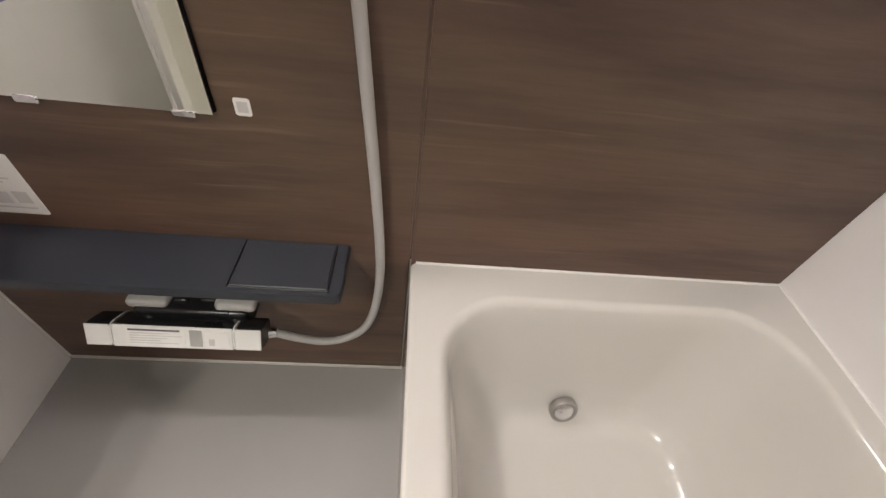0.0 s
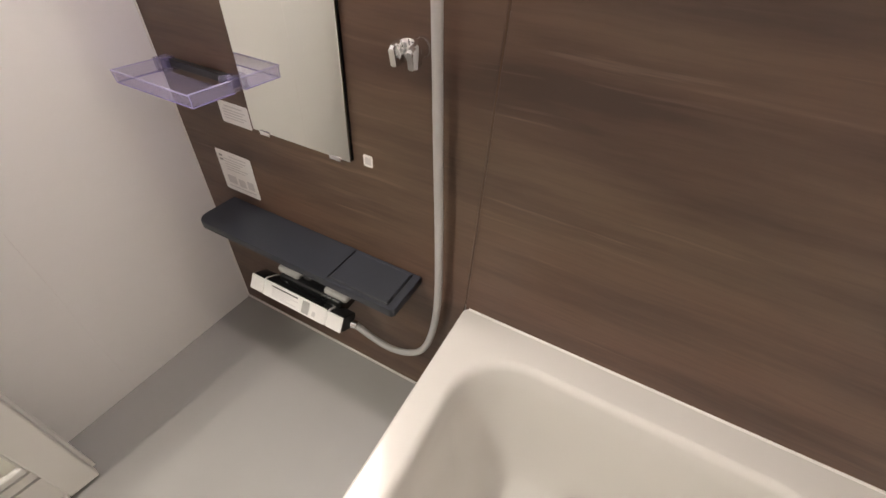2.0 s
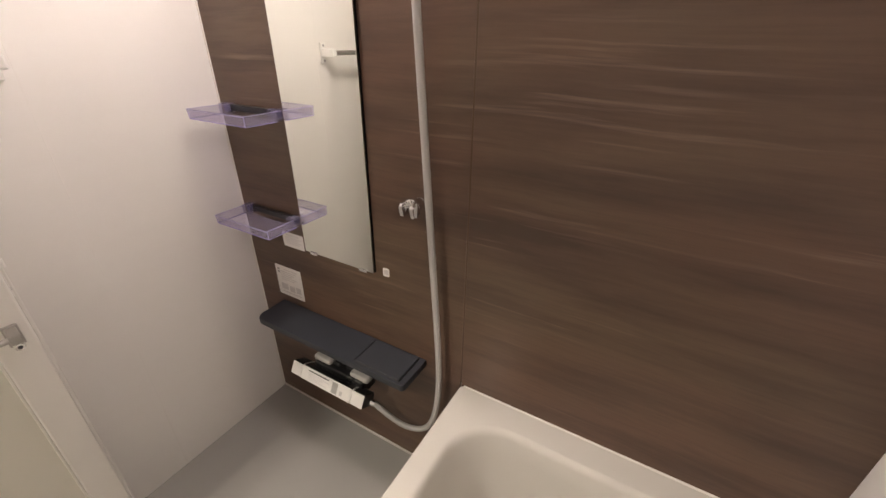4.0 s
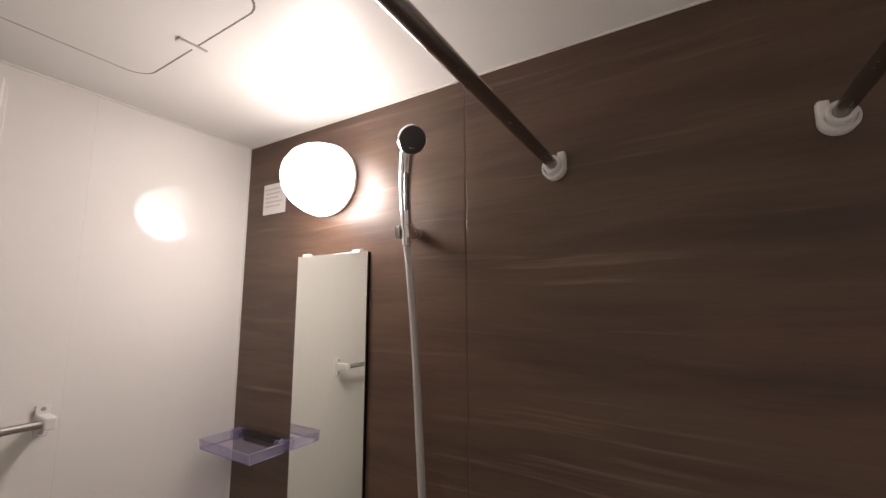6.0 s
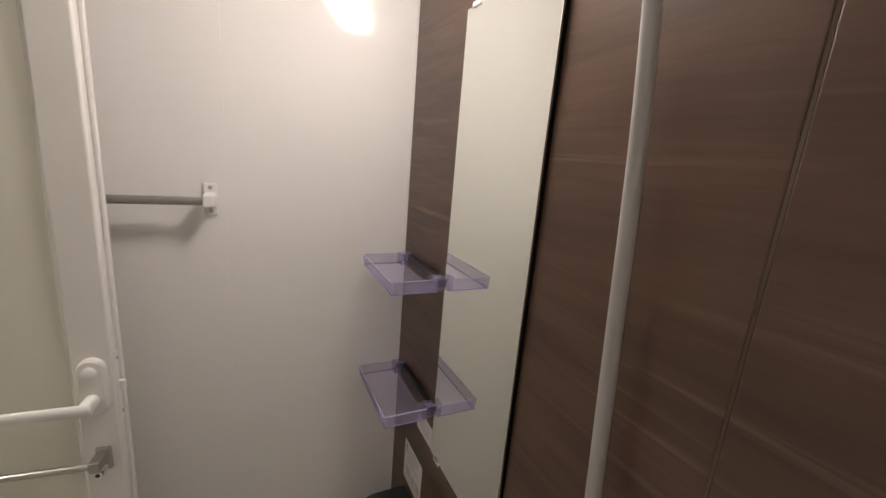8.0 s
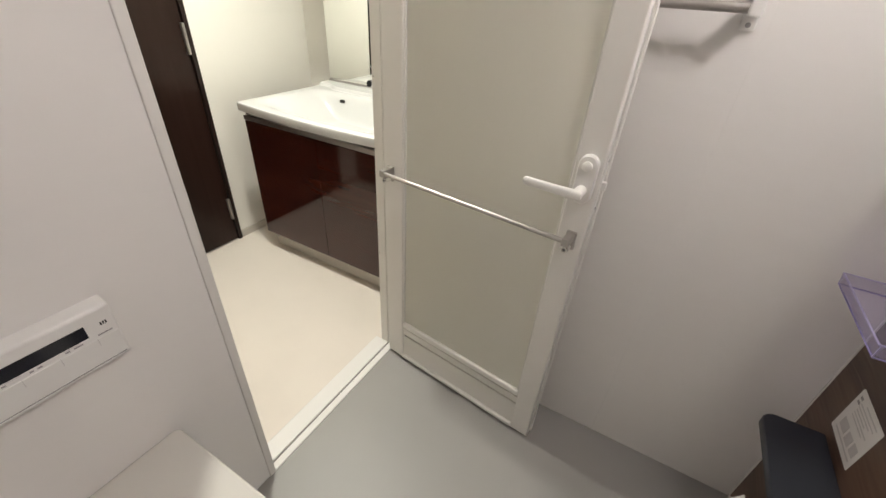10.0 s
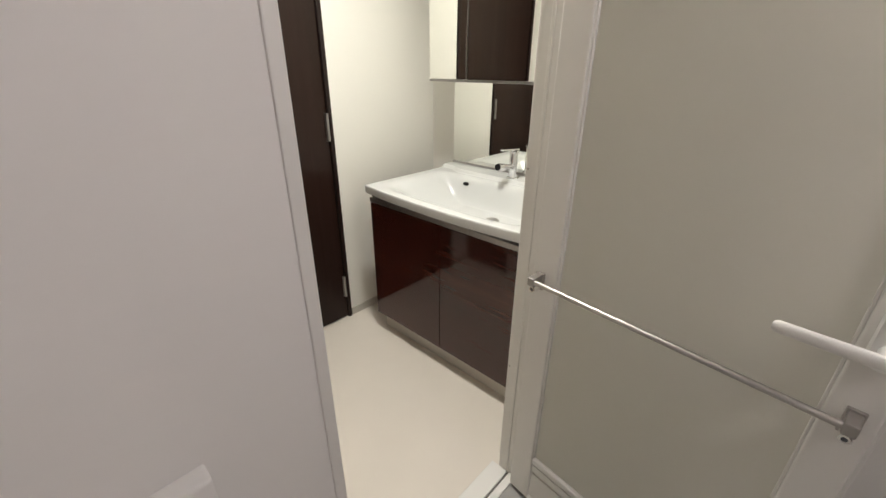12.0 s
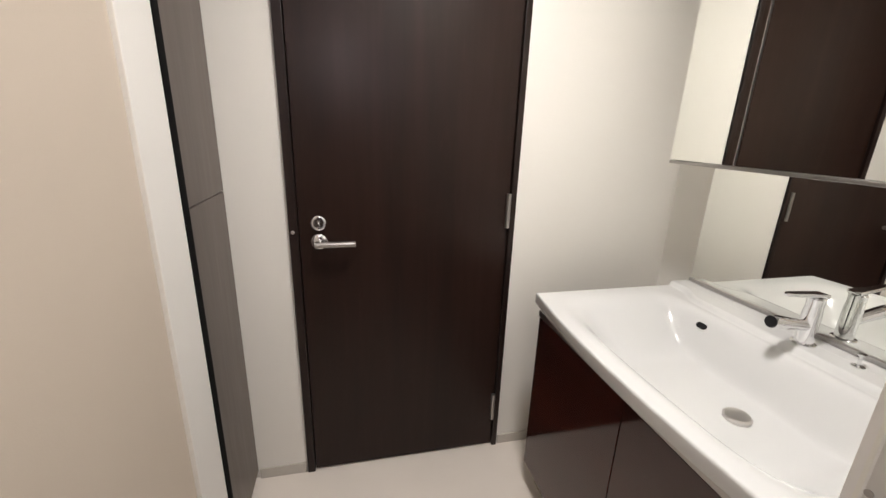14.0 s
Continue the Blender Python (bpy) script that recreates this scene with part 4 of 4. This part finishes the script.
BCX, BCY, BHX, BHY, BDEPTH = -0.440, -1.815, 0.222, 0.440, 0.126


def ease(v):
    v = max(0.0, min(1.0, v))
    return v ** 3 * (v * (6 * v - 15) + 10)


def deck_edge(y):
    """Front of the raised deck: it draws back in a soft curve towards the far end."""
    return -0.668 - 0.040 * ease((-2.10 - y) / 0.13)


def bowl_z(x, y):
    """Height of the top's surface: flat rim, long slopes at the sides, a steeper back and a raised tap deck."""
    t = 2 * (y - CY0) / (CY1 - CY0) - 1
    front = CXF + 0.032 * (1 - t * t) - 0.014
    u, w = (x - BCX) / (BHX if x < BCX else front - BCX), abs(y - BCY) / BHY
    dip = BDEPTH * ease((1 - w) / 0.62) * ease((1 - abs(u)) / (0.42 if u < 0 else 0.80))
    return TOPZ - dip + 0.0155 * ease((deck_edge(y) - x) / 0.016)


def top_mesh():
    bm = bmesh.new()
    us = [0, 0.004] + [k / 130 for k in range(1, 130)] + [0.994, 1]
    ws = [0, 0.003] + [k / 150 for k in range(1, 150)] + [0.997, 1]
    rows = []
    for f in ws:
        y = CY0 + (CY1 - CY0) * f
        t = 2 * f - 1
        xf = CXF + 0.032 * (1 - t * t)
        rows.append([bm.verts.new((WX0 + 0.002 + (xf - WX0 - 0.002) * u, y, 0)) for u in us])
    for row in rows:
        for v in row:
            v.co.z = bowl_z(v.co.x, v.co.y)
    for a, b in zip(rows, rows[1:]):
        for i in range(len(us) - 1):
            bm.faces.new((a[i], a[i + 1], b[i + 1], b[i]))
    rim = [r for r in rows[0]] + [r[-1] for r in rows[1:]] + rows[-1][-2::-1] + [r[0] for r in rows[-2:0:-1]]
    below = rim
    front_row, first_row, last_row = {r[-1] for r in rows}, set(rows[0]), set(rows[-1])
    for grow, dz in ((0.0016, -0.0008), (0.0034, -0.0028), (0.0040, -0.006), (0.0040, -0.0075), (0.0040, -0.034), (0.002, -0.038)):
        nxt = []
        for v in rim:
            gx = grow if v in front_row else 0
            gy = -grow if v in first_row else grow if v in last_row else 0
            nxt.append(bm.verts.new((v.co.x + gx, v.co.y + gy, (v.co.z if dz > -0.02 else TOPZ) + dz)))
        for i in range(len(rim)):
            k = (i + 1) % len(rim)
            bm.faces.new((below[i], below[k], nxt[k], nxt[i]))
        below = nxt
    bmesh.ops.recalc_face_normals(bm, faces=bm.faces[:])
    return bm


part("basin", top_mesh(), M_BASIN, top, smooth=60)
part("back_ledge", box(WX0 + 0.003, -0.738, CY0 + 0.002, CY1 - 0.002, TOPZ - 0.002, TOPZ + 0.016, 0.006, 3), M_BASIN, top)
part("drain_cover", lathe([(0.030, -0.004), (0.031, 0.004), (0.027, 0.009), (0.012, 0.0115), (0.001, 0.012)], (-0.475, -1.756, bowl_z(-0.475, -1.756) + 0.004), (0.03, 0, 1), 36), M_DRAIN, top, "round metal drain cover")
ov = [Vector((0, p.x, p.y)) for p in round_rect(-0.017, 0.017, -0.0075, 0.0075, 0.0074, 0, 6)]
ovx = max((x / 1000 for x in range(-680, -600)), key=lambda x: -abs(bowl_z(x, -2.034) - 0.742))
part("overflow_slot", ring_loft([[p + Vector((ovx - 0.012, -2.034, 0.742)) for p in ov], [Vector((ovx + 0.0035 + p.z * 0.6 * 0 - p.z * 0.5, -2.034 + p.y, 0.742 + p.z)) for p in ov]]), M_BLACK, top, "dark overflow slot")

TPX, TPY, tz = -0.722, -1.826, TOPZ + 0.0155
tap = thing("basin_tap", (TPX, TPY, tz), "chrome single-lever basin tap with a pull-out spout", "tap")
part("base_ring", lathe([(0.028, 0), (0.028, 0.003), (0.023, 0.006)], (TPX, TPY, tz), (0, 0, 1), 36), M_CHROME, tap)
part("column", lathe([(0.0205, 0.004), (0.0205, 0.085), (0.0185, 0.105), (0.0195, 0.126), (0.016, 0.130), (0.001, 0.131)], (TPX, TPY, tz), (0, 0, 1), 36), M_CHROME, tap)
part("spout", lathe([(0.0145, 0), (0.0150, 0.06), (0.0168, 0.095), (0.0168, 0.126), (0.0155, 0.129)], (TPX, TPY, tz + 0.050), (0.98, 0.0, 0.17), 32), M_CHROME, tap)
part("spray_end", lathe([(0.0150, 0.1288), (0.0145, 0.1315), (0.001, 0.1320)], (TPX, TPY, tz + 0.050), (0.98, 0.0, 0.17), 32), M_BLACK, tap, "black spray end")
lev = box(TPX - 0.020, TPX + 0.105, TPY - 0.0145, TPY + 0.0145, tz + 0.130, tz + 0.139, 0.003, 2)
for v in lev.verts:
    k = (v.co.x - TPX + 0.02) / 0.125
    v.co.y = TPY + (v.co.y - TPY) * (1.2 - 0.65 * k)
    v.co.z += 0.010 * k * k
part("lever", lev, M_CHROME, tap)
plug = thing("plug_knob", (-0.733, -1.712, tz), "small chrome pop-up plug knob", "knob")
part("knob", lathe([(0.013, 0), (0.013, 0.003), (0.004, 0.005), (0.004, 0.028), (0.009, 0.031), (0.009, 0.034), (0.001, 0.036)], (-0.733, -1.712, tz), (0, 0, 1), 24), M_CHROME, plug)

mcab = thing("mirror_cabinet", (-0.73, -1.82, 1.213), "wall cabinet with three mirrored doors over the vanity", "cabinet")
MF, MY0, MY1 = -0.609, -2.268, -1.372
part("carcass", box(WX0, MF - 0.016, MY0, MY1, 1.222, 2.02), M_WHITE, mcab)
part("bottom_trim", box(WX0, MF + 0.002, MY0 - 0.001, MY1 + 0.001, 1.212, 1.2215, 0.001, 1), M_STEEL, mcab, "aluminium bottom trim")
for a, b in ((MY0, -2.038), (-2.034, -1.606), (-1.602, MY1)):
    dr = part("mirror_door", box(MF - 0.015, MF, a, b - 0.0035, 1.223, 2.018, 0.0006, 1), M_MIRROR2, mcab, "mirrored door")
    part("door_edge", box(MF - 0.0145, MF + 0.0008, b - 0.0035, b, 1.223, 2.018), M_STEEL, dr, "thin aluminium edge")
lowm = thing("splash_mirror", (WX0, -1.82, 0.793), "low wall mirror between basin and cabinet", "mirror")
LM = -0.792
part("panel", box(WX0, LM - 0.005, MY0, MY1, 0.794, 1.2118), M_WHITE, lowm, "white mounting panel")
part("glass", box(LM - 0.0048, LM, MY0 + 0.001, MY1 - 0.001, 0.804, 1.2115), M_MIRROR2, lowm)
part("bottom_channel", box(LM - 0.0048, LM + 0.007, MY0, MY1, 0.7935, 0.8055, 0.001, 1), M_STEEL, lowm, "aluminium bottom channel")

# light is out of view; its cowl is added to dim the upper walls
dl = thing("downlight", (WLX, WLY, WCZ), "round lit ceiling light of the washroom", "lamp")
part("ring", lathe([(0.104, 0.0), (0.112, 0.002), (0.115, 0.066), (0.112, 0.070), (0.103, 0.070), (0.101, 0.066), (0.101, 0.004)], (WLX, WLY, WCZ), (0, 0, -1), 40), M_WHITE, dl, "deep white cowl added to keep light off the upper walls")
part("diffuser", lathe([(0.098, 0.004), (0.098, 0.018), (0.06, 0.024), (0.001, 0.026)], (WLX, WLY, WCZ), (0, 0, -1), 40), M_WASHLAMP, dl, "glowing diffuser")
